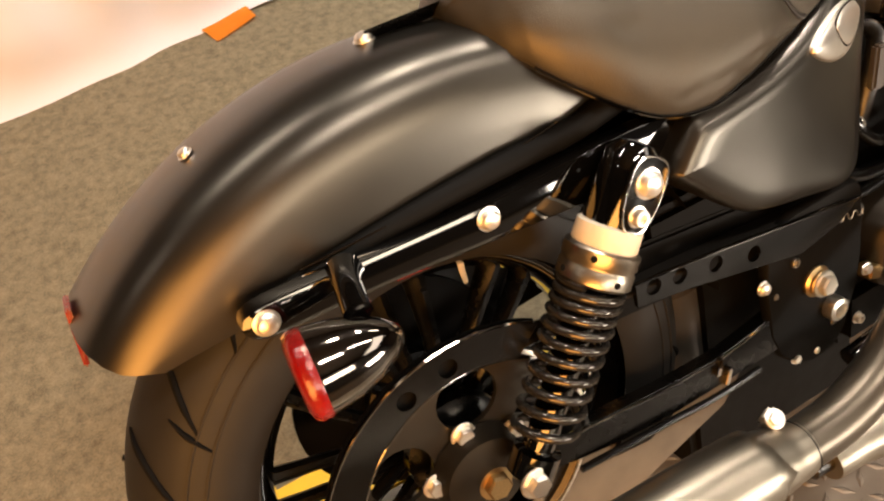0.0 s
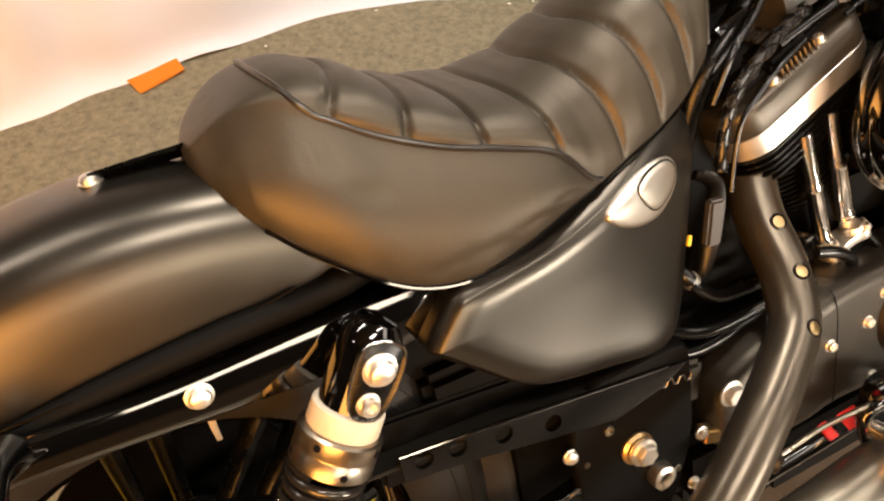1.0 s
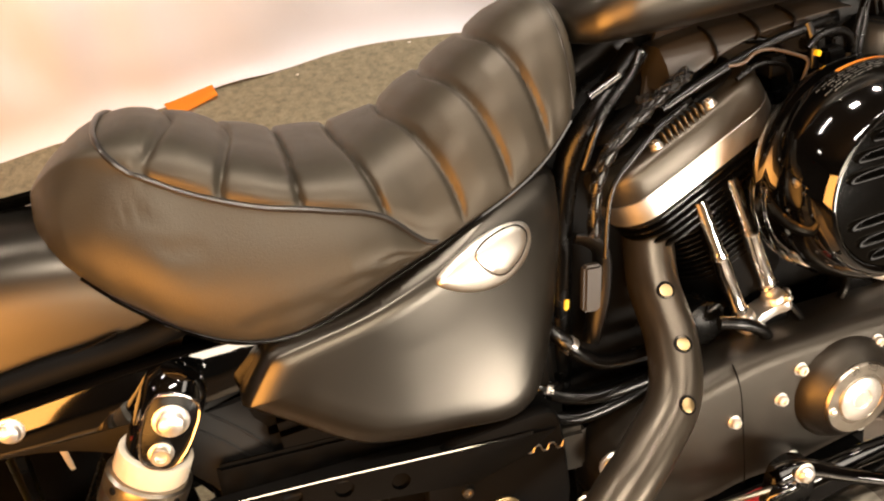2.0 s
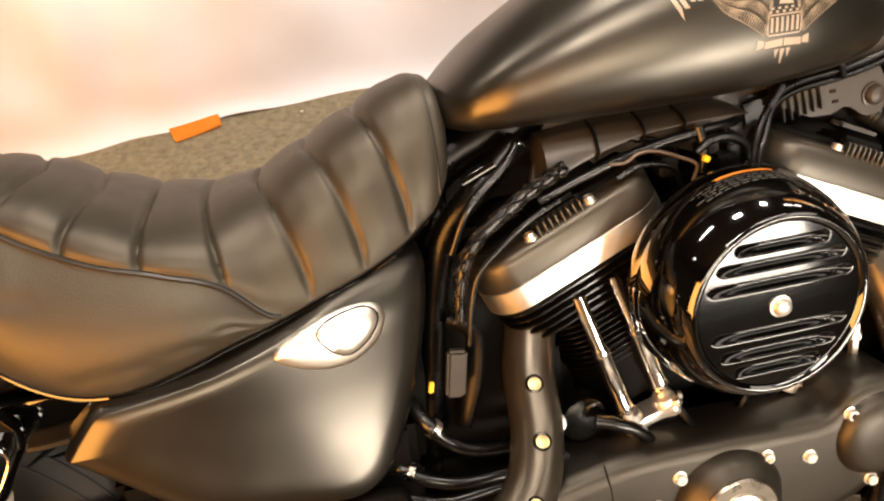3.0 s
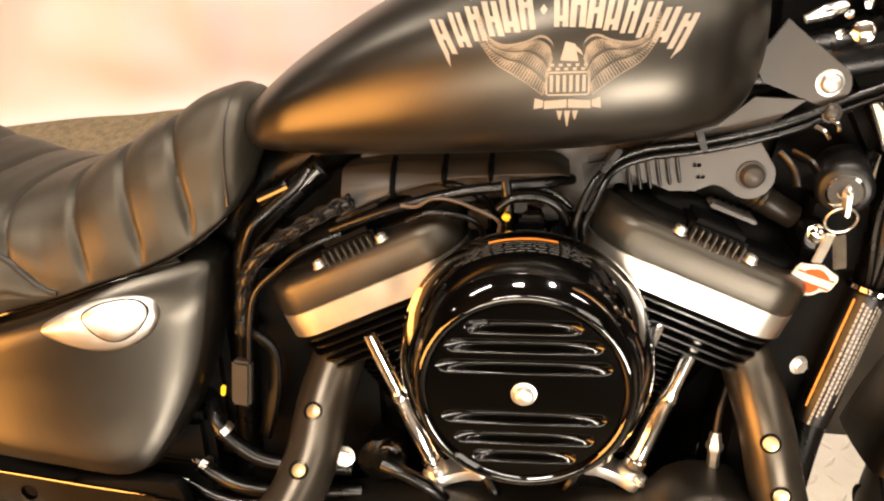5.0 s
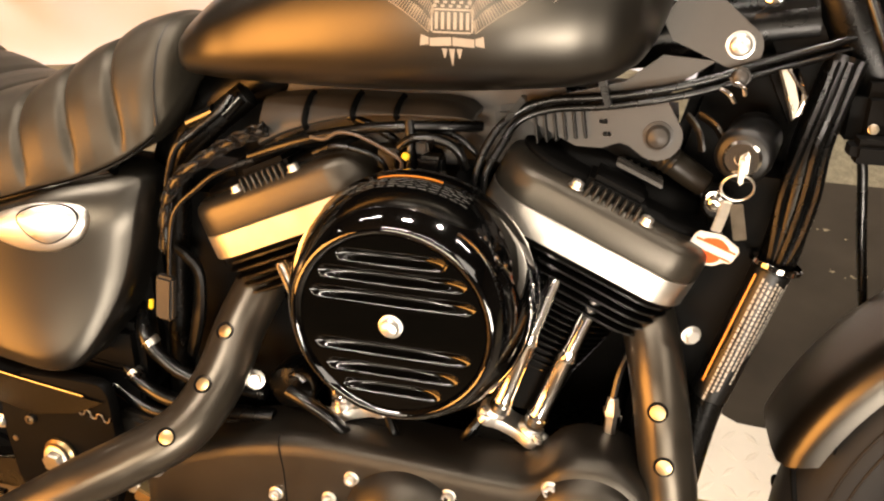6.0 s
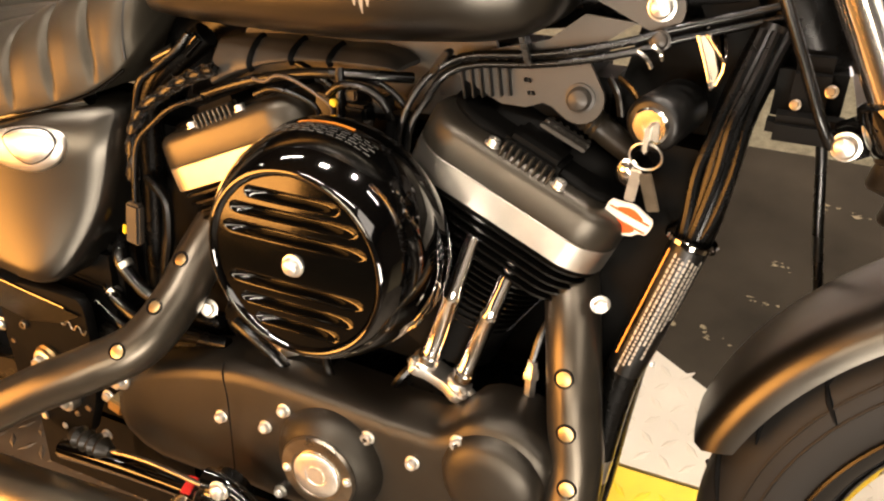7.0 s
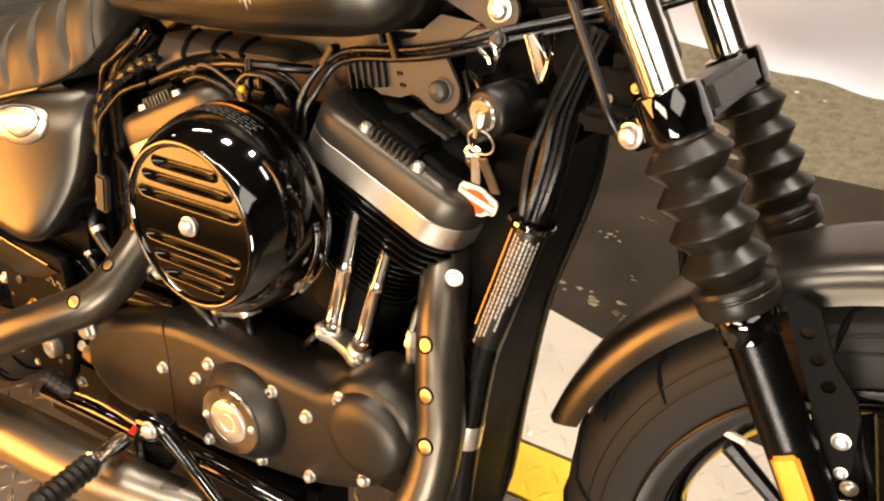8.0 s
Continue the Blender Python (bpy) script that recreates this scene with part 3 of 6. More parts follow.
def turn_signal():
    c, d = Vector((-0.141, -0.185, 0.567)), Vector((0.985, -0.10, 0.02)).normalized()
    ob = part("rear_turn_signal", lathe([(0.033, 0.0), (0.0345, 0.004), (0.0340, 0.018), (0.031, 0.036), (0.0255, 0.054), (0.017, 0.070), (0.008, 0.080), (0.001, 0.083)], c, d, 36), BLACKCHROME, bike, "polished black-chrome bullet turn signal")
    part("lens", lathe([(0.001, -0.004), (0.025, -0.0035), (0.0325, -0.001), (0.0352, 0.003), (0.0352, 0.011), (0.0338, 0.013)], c, d, 36), REDLENS, ob, "faceted red lens")
    part("stalk", tube([(-0.083, -0.176, 0.590), (-0.078, -0.150, 0.600), (-0.070, -0.12, 0.595)], [0.012, 0.011, 0.016], 14, 4), GLOSS, ob)
    return ob


turn_signal()


def belt_side():
    cx, cz = RX, RZ
    out = [(cx + 0.173 * math.cos(radians(a)), cz + 0.173 * math.sin(radians(a))) for a in range(60, 200, 5)]
    inn = [(cx + 0.138 * math.cos(radians(a)), cz + 0.138 * math.sin(radians(a))) for a in range(195, 60, -5)]
    holes = [(cx + 0.153 * math.cos(radians(a)), cz + 0.153 * math.sin(radians(a)), 0.0098) for a in (94.5, 112, 160)]
    ob = part("belt_guard", plate(out + inn, -0.128, -0.122, holes), GUARD, bike, "gloss black drilled belt guard")
    # Added black plate that keeps the drilled holes dark.
    part("hole_shade_plate", plate(out + inn, -0.1195, -0.116), MATTE, ob)
    for rr in (0.1735, 0.1375):
        part("guard_edge", tube([(cx + rr * math.cos(radians(a)), -0.127, cz + rr * math.sin(radians(a))) for a in range(60, 200, 10)], 0.0016, 6, 3), BLACKCHROME, ob, "bright guard edge")
    bm = lathe([(0.122, -0.086), (0.132, -0.084), (0.132, -0.100), (0.127, -0.104), (0.121, -0.100), (0.120, -0.088)], (cx, 0, cz), (0, 1, 0), 64, caps=False)
    web = plate([(cx + 0.122 * math.cos(radians(a)), cz + 0.122 * math.sin(radians(a))) for a in range(0, 360, 6)], -0.096, -0.090, [(cx + 0.084 * math.cos(radians(84 + 72 * k)), cz + 0.084 * math.sin(radians(84 + 72 * k)), 0.034) for k in range(5)])
    join(bm, web)
    lathe([(0.052, -0.098), (0.050, -0.104), (0.045, -0.12), (0.02, -0.125)], (cx, 0, cz), (0, 1, 0), 40, bm)
    pul = part("belt_pulley", bm, WRINKLE, bike, "satin belt pulley with bolted hub")
    for k in range(5):
        a = radians(98 + 72 * k)
        bolt(pul, cx + 0.050 * math.cos(a), -0.100, cz + 0.050 * math.sin(a), 0.0095, "hex", BRIGHT)
    bolt(pul, cx + 0.004, -0.122, cz - 0.006, 0.0135, "hex", BRONZE, name="axle_nut")
    # upper guard with its row of holes
    pts = [(0.20, 0.446), (0.30, 0.434), (0.42, 0.417), (0.49, 0.408), (0.525, 0.404), (0.490, 0.385), (0.43, 0.373), (0.36, 0.388), (0.27, 0.408), (0.20, 0.420)]
    holes = [(0.222, 0.434, 0.0095), (0.256, 0.430, 0.0095), (0.304, 0.4205, 0.0095), (0.358, 0.4065, 0.0095)]
    g = part("upper_belt_guard", plate(pts, -0.128, -0.122, holes), GUARD, bike, "black drilled upper belt guard with bright edge")
    part("guard_lip", tube([(0.20, -0.126, 0.447), (0.30, -0.126, 0.435), (0.42, -0.126, 0.418), (0.50, -0.126, 0.408)], 0.0013, 8, 4), BLACKCHROME, g, "bright upper edge")
    part("belt", rbox((0.46, 0.028, 0.004), Matrix.Translation((0.27, -0.105, 0.425)) @ pose(0, 0, 0, 0, 4, 0), 0.001), RUBBER, g)
    bm = rbox((0.36, 0.01, 0.08), Matrix.Translation((0.37, -0.085, 0.405)) @ pose(0, 0, 0, 0, 6, 0), 0.004)
    rbox((0.30, 0.16, 0.10), Matrix.Translation((0.40, -0.005, 0.43)), 0.01, bm)
    part("belt_back_plate", bm, MATTE, g)
    part("pulley_rim", lathe([(0.1315, -0.100), (0.1345, -0.1005), (0.1345, -0.1035), (0.1300, -0.1045)], (cx, 0, cz), (0, 1, 0), 64, caps=False), STEEL, pul, "bright pulley rim")
    rows = []
    for x, zt, zb in ((0.03, 0.318, 0.285), (0.099, 0.306, 0.268), (0.165, 0.299, 0.256), (0.24, 0.291, 0.250), (0.313, 0.289, 0.250), (0.38, 0.299, 0.250), (0.455, 0.316, 0.255)):
        rows.append([(x, -0.100, zt - 0.002), (x, -0.118, zt), (x, -0.122, zt - 0.003), (x, -0.122, zb + 0.003), (x, -0.118, zb), (x, -0.100, zb)])
    arm = part("swingarm", skin(bmesh.new(), rows), BLACK, bike, "gloss black swingarm")
    # Bright tube in place of the highlight on the arm's gloss upper edge.
    part("edge_glint", tube([(0.05, -0.121, 0.314), (0.099, -0.121, 0.306), (0.165, -0.121, 0.299), (0.24, -0.121, 0.291), (0.313, -0.121, 0.289), (0.38, -0.121, 0.299), (0.447, -0.121, 0.315)], 0.0017, 8, 4), BLACKCHROME, arm, "bright upper edge")
    for p in ((0.300, 0.282), (0.312, 0.262)):
        part("cable_tie", rbox((0.006, 0.008, 0.022), Matrix.Translation((p[0], -0.124, p[1])) @ pose(0, 0, 0, 0, 20, 0), 0.001), BLACKCHROME, arm)
    part("brake_hose", tube([(0.10, -0.128, 0.262), (0.17, -0.128, 0.256), (0.225, -0.128, 0.252), (0.29, -0.128, 0.246), (0.36, -0.126, 0.245)], 0.0042, 8, 6), HOSE, arm)
    part("debris_guard", plate([(0.05, 0.235), (0.12, 0.262), (0.24, 0.262), (0.345, 0.252), (0.36, 0.225), (0.33, 0.19), (0.20, 0.15), (0.06, 0.15)], -0.096, -0.091), TANPLATE, bike, "dull tan lower guard plate")
    part("guard_stay", plate([(0.16, 0.222), (0.185, 0.262), (0.285, 0.25), (0.21, 0.215)], -0.104, -0.098), MATTE, bike)
    bm = lathe([(0.040, 0), (0.047, 0.006), (0.047, 0.115), (0.043, 0.13)], (0.325, -0.01, 0.345), (0.06, 0.0, -1), 32)
    part("canister", bm, DUCTGREY, bike, "dull dark metal canister")
    part("swingarm_gusset", rbox((0.06, 0.03, 0.20), Matrix.Translation((0.235, 0.05, 0.32)), 0.01), MATTE, bike)
    part("far_swingarm", rbox((0.24, 0.03, 0.17), Matrix.Translation((0.37, 0.09, 0.28)), 0.01), MATTE, bike, "black far side of the swingarm")
    part("stand_bracket", rbox((0.30, 0.08, 0.15), Matrix.Translation((0.46, -0.02, 0.12)), 0.01), MATTE, bike)
    return ob


belt_side()


def crumb(x, y, r):
    bm = bmesh.new()
    bmesh.ops.create_icosphere(bm, subdivisions=1, radius=r)
    for v in bm.verts:
        v.co = (x + v.co.x * 1.3, y + v.co.y, -0.010 + r * 0.5 + v.co.z * 0.5)
    return tagged(part("paper_crumb", bm, TAGWHITE, sharp=80), "tiny white paper crumb lying on the carpet", "crumb", "crumbs on the carpet")


for x, y, r in ((0.515, 1.585, 0.004), (0.855, 1.62, 0.004), (1.207, 1.47, 0.005), (1.275, 1.45, 0.004)):
    crumb(x, y, r)
# seat: rows of place along the bike, top, width and height at the piping, width and height of the lower edge
SEAT = [(0.116, 0.738, 0.012, 0.733, 0.020, 0.726), (0.120, 0.745, 0.024, 0.741, 0.048, 0.716), (0.130, 0.756, 0.040, 0.752, 0.074, 0.704), (0.145, 0.767, 0.052, 0.764, 0.094, 0.690), (0.165, 0.778, 0.066, 0.772, 0.110, 0.670), (0.185, 0.784, 0.078, 0.771, 0.120, 0.653), (0.21, 0.786, 0.090, 0.758, 0.131, 0.633), (0.25, 0.775, 0.103, 0.733, 0.141, 0.610), (0.30, 0.748, 0.117, 0.711, 0.146, 0.602), (0.35, 0.730, 0.125, 0.696, 0.141, 0.610), (0.40, 0.727, 0.128, 0.675, 0.134, 0.624), (0.435, 0.735, 0.124, 0.640, 0.127, 0.632), (0.48, 0.757, 0.117, 0.650, 0.118, 0.645), (0.53, 0.783, 0.106, 0.664, 0.107, 0.660), (0.58, 0.806, 0.090, 0.690, 0.090, 0.685), (0.605, 0.809, 0.078, 0.712, 0.078, 0.708), (0.618, 0.800, 0.060, 0.738, 0.060, 0.734), (0.624, 0.782, 0.035, 0.762, 0.035, 0.758)]
# the pleats: place on the ridge and drift towards the lower edge
CREASES = [(0.249, -0.032), (0.294, -0.021), (0.338, -0.004), (0.386, 0.016), (0.437, 0.036), (0.487, 0.038), (0.538, 0.034)]


def seat():
    rings, pipe = [], {-1: [], 1: []}
    steps = 300
    for i in range(steps + 1):
        x = 0.116 + (0.624 - 0.116) * i / steps
        zc, wp, zp, wb, zb = lerp_rows(SEAT, x)
        ring = []
        half = []
        side_n, top_n = 20, 18
        half.append((0.0, zb + 0.004, 0))
        half.append((wb * 0.6, zb, 0))
        for k in range(side_n):
            f = k / side_n
            w = wb * 0.96 + (wp - wb * 0.96) * f + 0.017 * math.sin(math.pi * f**0.85) * min(1, (zp - zb) / 0.08)
            # creases in the side panel
            for cx, cf, span, lean in ((0.205, 0.72, 0.030, 3.0), (0.232, 0.62, 0.028, 2.2), (0.315, 0.22, 0.035, -1.5), (0.36, 0.26, 0.035, -1.0), (0.40, 0.35, 0.025, -2.0), (0.28, 0.16, 0.03, 1.0)):
                u = (x - cx) / span
                if abs(u) < 1:
                    w -= 0.0020 * (1 - u * u) ** 2 * math.exp(-(((f - cf - lean * (x - cx) - 0.02 * math.sin(160 * x)) / 0.045) ** 2))
            half.append((w, zb + (zp - zb) * f, 0))
        for k in range(top_n + 1):
            f = k / top_n
            a = f * math.pi / 2
            y = wp * math.cos(a) ** 0.75
            z = zp + (zc - zp) * math.sin(a) ** 0.85
            s = 1 - f
            cut = 0.0
            gap = min(abs(x - (c + drift * s)) for c, drift in CREASES)
            cut = math.exp(-((gap / 0.0032) ** 2))
            swell = 0.0038 * min(1, gap / 0.024) ** 0.6 - 0.0050 * cut - 0.001
            fade = min(1, k / 1.5, (x - 0.16) / 0.05) if x > 0.16 else 0
            half.append((y + swell * fade * math.cos(a), z + swell * fade * math.sin(a), 1))
        for y, z, _ in half:
            ring.append((x, -y, z))
        for y, z, _ in half[-2:0:-1]:
            ring.append((x, y, z))
        rings.append(ring)
        if 0.206 < x < 0.442:
            for s in (-1, 1):
                pipe[s].append((x, s * (wp + 0.001), zp))
    bm = skin(bmesh.new(), rings)
    rear = [v for v in bm.verts if 0.13 < v.co.x < 0.225 and v.co.z > 0.728]
    for _ in range(10):
        bmesh.ops.smooth_vert(bm, verts=rear, factor=0.5, use_axis_x=False, use_axis_y=True, use_axis_z=True)
    ob = part("seat", bm, LEATHER, bike, "black leather solo seat with tuck-and-roll pleats", 60)
    back = [(0.200, -0.085, 0.7705), (0.1925, -0.068, 0.7815), (0.188, -0.035, 0.7868), (0.187, 0, 0.7876)]
    back += [(x, -y, z) for x, y, z in back[-2::-1]]
    part("seat_piping", tube(pipe[-1][::-4] + back + pipe[1][::4], 0.0027, 8, 4), PIPING, ob)
    line = []
    zc, wp, zp, wb, zb = lerp_rows(SEAT, 0.604)
    for k in range(41):
        a = math.pi * (k / 40)
        line.append((0.604, -(wp + 0.001) * abs(math.cos(a)) ** 0.75 * (1 if a < math.pi / 2 else -1), zp + 0.001 + (zc - zp) * max(math.sin(a), 0) ** 0.85))
    part("nose_seam", tube(line, 0.0018, 6, 1), PIPING, ob)
    line = []
    for k in range(20):
        x = 0.15 + (0.60 - 0.15) * k / 19
        zc, wp, zp, wb, zb = lerp_rows(SEAT, x)
        line.append((x, -wb * 0.97, zb - 0.001))
    part("seat_base_edge", tube(line, 0.0022, 8, 3), GLOSS, ob)
    return ob


seat()

# tank: rows of place along the bike, half width, lower edge, top
TANK = [(0.612, 0.012, 0.776, 0.790), (0.619, 0.046, 0.767, 0.798), (0.633, 0.071, 0.762, 0.810), (0.66, 0.091, 0.761, 0.832), (0.70, 0.105, 0.761, 0.858), (0.76, 0.119, 0.762, 0.891), (0.83, 0.130, 0.764, 0.919), (0.90, 0.135, 0.767, 0.938), (0.97, 0.131, 0.772, 0.946), (1.02, 0.120, 0.778, 0.942), (1.050, 0.106, 0.788, 0.934), (1.068, 0.090, 0.806, 0.924), (1.080, 0.066, 0.834, 0.910), (1.087, 0.034, 0.862, 0.893)]


def tank():
    # half section: share of the width, share of the height
    shape = [(0.0, 0.0), (0.55, 0.0), (0.74, 0.006), (0.865, 0.05), (0.935, 0.12), (0.98, 0.22), (1.0, 0.34), (0.993, 0.48), (0.957, 0.62), (0.872, 0.75), (0.71, 0.865), (0.48, 0.945), (0.24, 0.987), (0.0, 1.0)]
    half = curve([(u, 0, v) for u, v in shape], 4)
    rings = []
    for i in range(97):
        x = 0.612 + 0.475 * i / 96
        w, zb, zt = lerp_rows(TANK, x)
        ring = [(x, -w * q.x, zb + (zt - zb) * q.z) for q in half] + [(x, w * q.x, zb + (zt - zb) * q.z) for q in half[-2:0:-1]]
        rings.append(ring)
    bm = skin(bmesh.new(), rings)
    bmesh.ops.recalc_face_normals(bm, faces=bm.faces)
    tree = BVHTree.FromBMesh(bm)
    ob = part("fuel_tank", bm, DENIM, bike, "satin black fuel tank with a cream emblem", 60)
    return ob, tree


tank_ob, tank_tree = tank()


def decal(quads, name, material, parent, lift=0.0006):
    """Thin paint on the tank's side: four-cornered patches in x and z, laid on the curved sheet."""
    bm = bmesh.new()
    for a, b, c, d in quads:
        a, b, c, d = map(Vector, (a, b, c, d))
        rows = []
        for i in range(5):
            row = []
            for j in range(5):
                p = a.lerp(b, j / 4).lerp(d.lerp(c, j / 4), i / 4)
                hit = tank_tree.ray_cast(Vector((p.x, -1, p.y)), Vector((0, 1, 0)))[0]
                row.append((p.x, (hit.y if hit else -0.13) - lift, p.y))
            rows.append(row)
        skin(bm, rows, closed=False, caps=False)
    return part(name, bm, material, parent)


def emblem():
    # the arched line of lettering, as plain split blocks: place, lower and upper end
    n = 15
    for k in range(n):
        f = (k + 0.5) / n * 2 - 1
        x = 0.911 + f * 0.0985
        top, low = 0.8965 - 0.0215 * f * f, 0.8715 - 0.0215 * f * f
        lean, w = 0.007 * f, 0.0056 + 0.0005 * math.sin(5 * k)
        at = lambda u, v: (x + u * w + lean * (2 * v - 1), low + (top - low) * v)
        quads = []
        if k == 6:
            quads.append([(x - 0.003, 0.884), (x, 0.880), (x + 0.003, 0.884), (x, 0.888)])
        else:
            tail = 0.42 if k == 0 else 0.30 if k == n - 1 else 0.0
            bar = 0.42 if k % 3 == 0 else 0.16 if k % 3 == 1 else 0.62
            quads.append([at(-1.0, -tail if k == 0 else 0), at(-0.25, 0), at(-0.20, 1.0), at(-1.0, 1.0)])
            quads.append([at(0.18, -tail if k == n - 1 else 0), at(1.0, 0), at(1.0, 1.0), at(0.24, 1.0)])
            quads.append([at(-0.26, bar), at(0.22, bar), at(0.22, bar + 0.16), at(-0.26, bar + 0.16)])
        decal(quads, "letter_block", CREAM, tank_ob)
    # a plain spread badge: a rim and hanging bands on both sides, a shield with bars, a ribbon and points
    cx = 0.9165
    quads = []
    for s in (-1, 1):
        upper = curve([(0.066, 0, 0.8805), (0.0625, 0, 0.8665), (0.050, 0, 0.8590), (0.034, 0, 0.8605), (0.021, 0, 0.8650), (0.0125, 0, 0.8605), (0.0115, 0, 0.8520)], 6)
        lower = curve([(0.0685, 0, 0.8800), (0.0695, 0, 0.8660), (0.0630, 0, 0.8540), (0.0540, 0, 0.8440), (0.0420, 0, 0.8370), (0.0300, 0, 0.8290), (0.0190, 0, 0.8205)], 6)
        for line, w in ((upper, 0.0009), (lower, 0.0005)):
            for p, q in zip(line, line[1:]):
                quads.append([(cx + s * p.x, p.z - w), (cx + s * q.x, q.z - w), (cx + s * q.x, q.z + w), (cx + s * p.x, p.z + w)])
        for k in range(1, len(upper), 1):
            p, q = upper[k], lower[k]
            d = Vector((q.x - p.x, q.z - p.z))
            e = Vector((-d.y, d.x)).normalized() * (0.00075 + 0.0003 * math.sin(7 * k))
            for a0, a1 in ((0.10, 0.36), (0.42, 0.66), (0.72, 0.98)):
                u, v = Vector((p.x, p.z)) + d * a0, Vector((p.x, p.z)) + d * a1
                quads.append([(cx + s * (u.x - e.x), u.y - e.y), (cx + s * (v.x - e.x * 0.4), v.y - e.y * 0.4), (cx + s * (v.x + e.x * 0.4), v.y + e.y * 0.4), (cx + s * (u.x + e.x), u.y + e.y)])
    decal(quads, "tank_badge", CREAMLINE, tank_ob)["kind"] = "stuff"
    quads = [[(cx - 0.006, 0.8470), (cx + 0.008, 0.8460), (cx + 0.005, 0.8590), (cx - 0.002, 0.8610)], [(cx + 0.005, 0.8545), (cx + 0.0115, 0.8505), (cx + 0.0095, 0.8545), (cx + 0.005, 0.8585)]]
    z0 = 0.8200
    for k in range(5):
        for r in range(2):
            quads.append([(cx - 0.0155 + 0.0064 * k + 0.002 * r, z0 + 0.0195 + 0.003 * r), (cx - 0.0125 + 0.0064 * k + 0.002 * r, z0 + 0.0195 + 0.003 * r), (cx - 0.0125 + 0.0064 * k + 0.002 * r, z0 + 0.0215 + 0.003 * r), (cx - 0.0155 + 0.0064 * k + 0.002 * r, z0 + 0.0215 + 0.003 * r)])
    for k in range(6):
        x = cx - 0.0125 + k * 0.005
        quads.append([(x - 0.0013, z0 + 0.003), (x + 0.0013, z0 + 0.003), (x + 0.0013, z0 + 0.016), (x - 0.0013, z0 + 0.016)])
    quads += [[(cx - 0.0155, z0), (cx + 0.0155, z0), (cx + 0.0155, z0 + 0.0014), (cx - 0.0155, z0 + 0.0014)], [(cx - 0.0165, z0 + 0.0172), (cx + 0.0165, z0 + 0.0172), (cx + 0.0165, z0 + 0.0186), (cx - 0.0165, z0 + 0.0186)]]
    for s in (-1, 1):
        quads.append([(cx + s * 0.0005, 0.8105), (cx + s * 0.018, 0.8095), (cx + s * 0.018, 0.8160), (cx + s * 0.0005, 0.8172)])
        quads.append([(cx + s * 0.0188, 0.811), (cx + s * 0.0262, 0.8095), (cx + s * 0.0252, 0.8185), (cx + s * 0.0188, 0.8165)])
        quads.append([(cx + s * 0.0155, z0 + 0.001), (cx + s * 0.0170, z0 + 0.001), (cx + s * 0.0170, z0 + 0.018), (cx + s * 0.0155, z0 + 0.018)])
    for u in (-0.006, 0, 0.006):
        quads.append([(cx + u - 0.0004, 0.7945 + abs(u)), (cx + u + 0.0004, 0.7945 + abs(u)), (cx + u + 0.0024, 0.808), (cx + u - 0.0024, 0.808)])
    decal(quads, "badge_shield", CREAM, tank_ob)["kind"] = "stuff"


emblem()


def cover_face(x, z):
    """The bowed sheet of the side cover: flat behind, drawn in ahead and over the shoulder."""
    flare = min(1, max(0, (x - 0.40) / 0.13))
    return -0.151 + 0.068 * (x - 0.36) - 0.7 * max(0, 0.565 - z) ** 2 + 0.95 * max(0, x - 0.36) ** 2 - 0.55 * flare * flare * (3 - 2 * flare) * min(0, z - 0.59) ** 2 + 5.0 * max(0, z - 0.600) ** 2


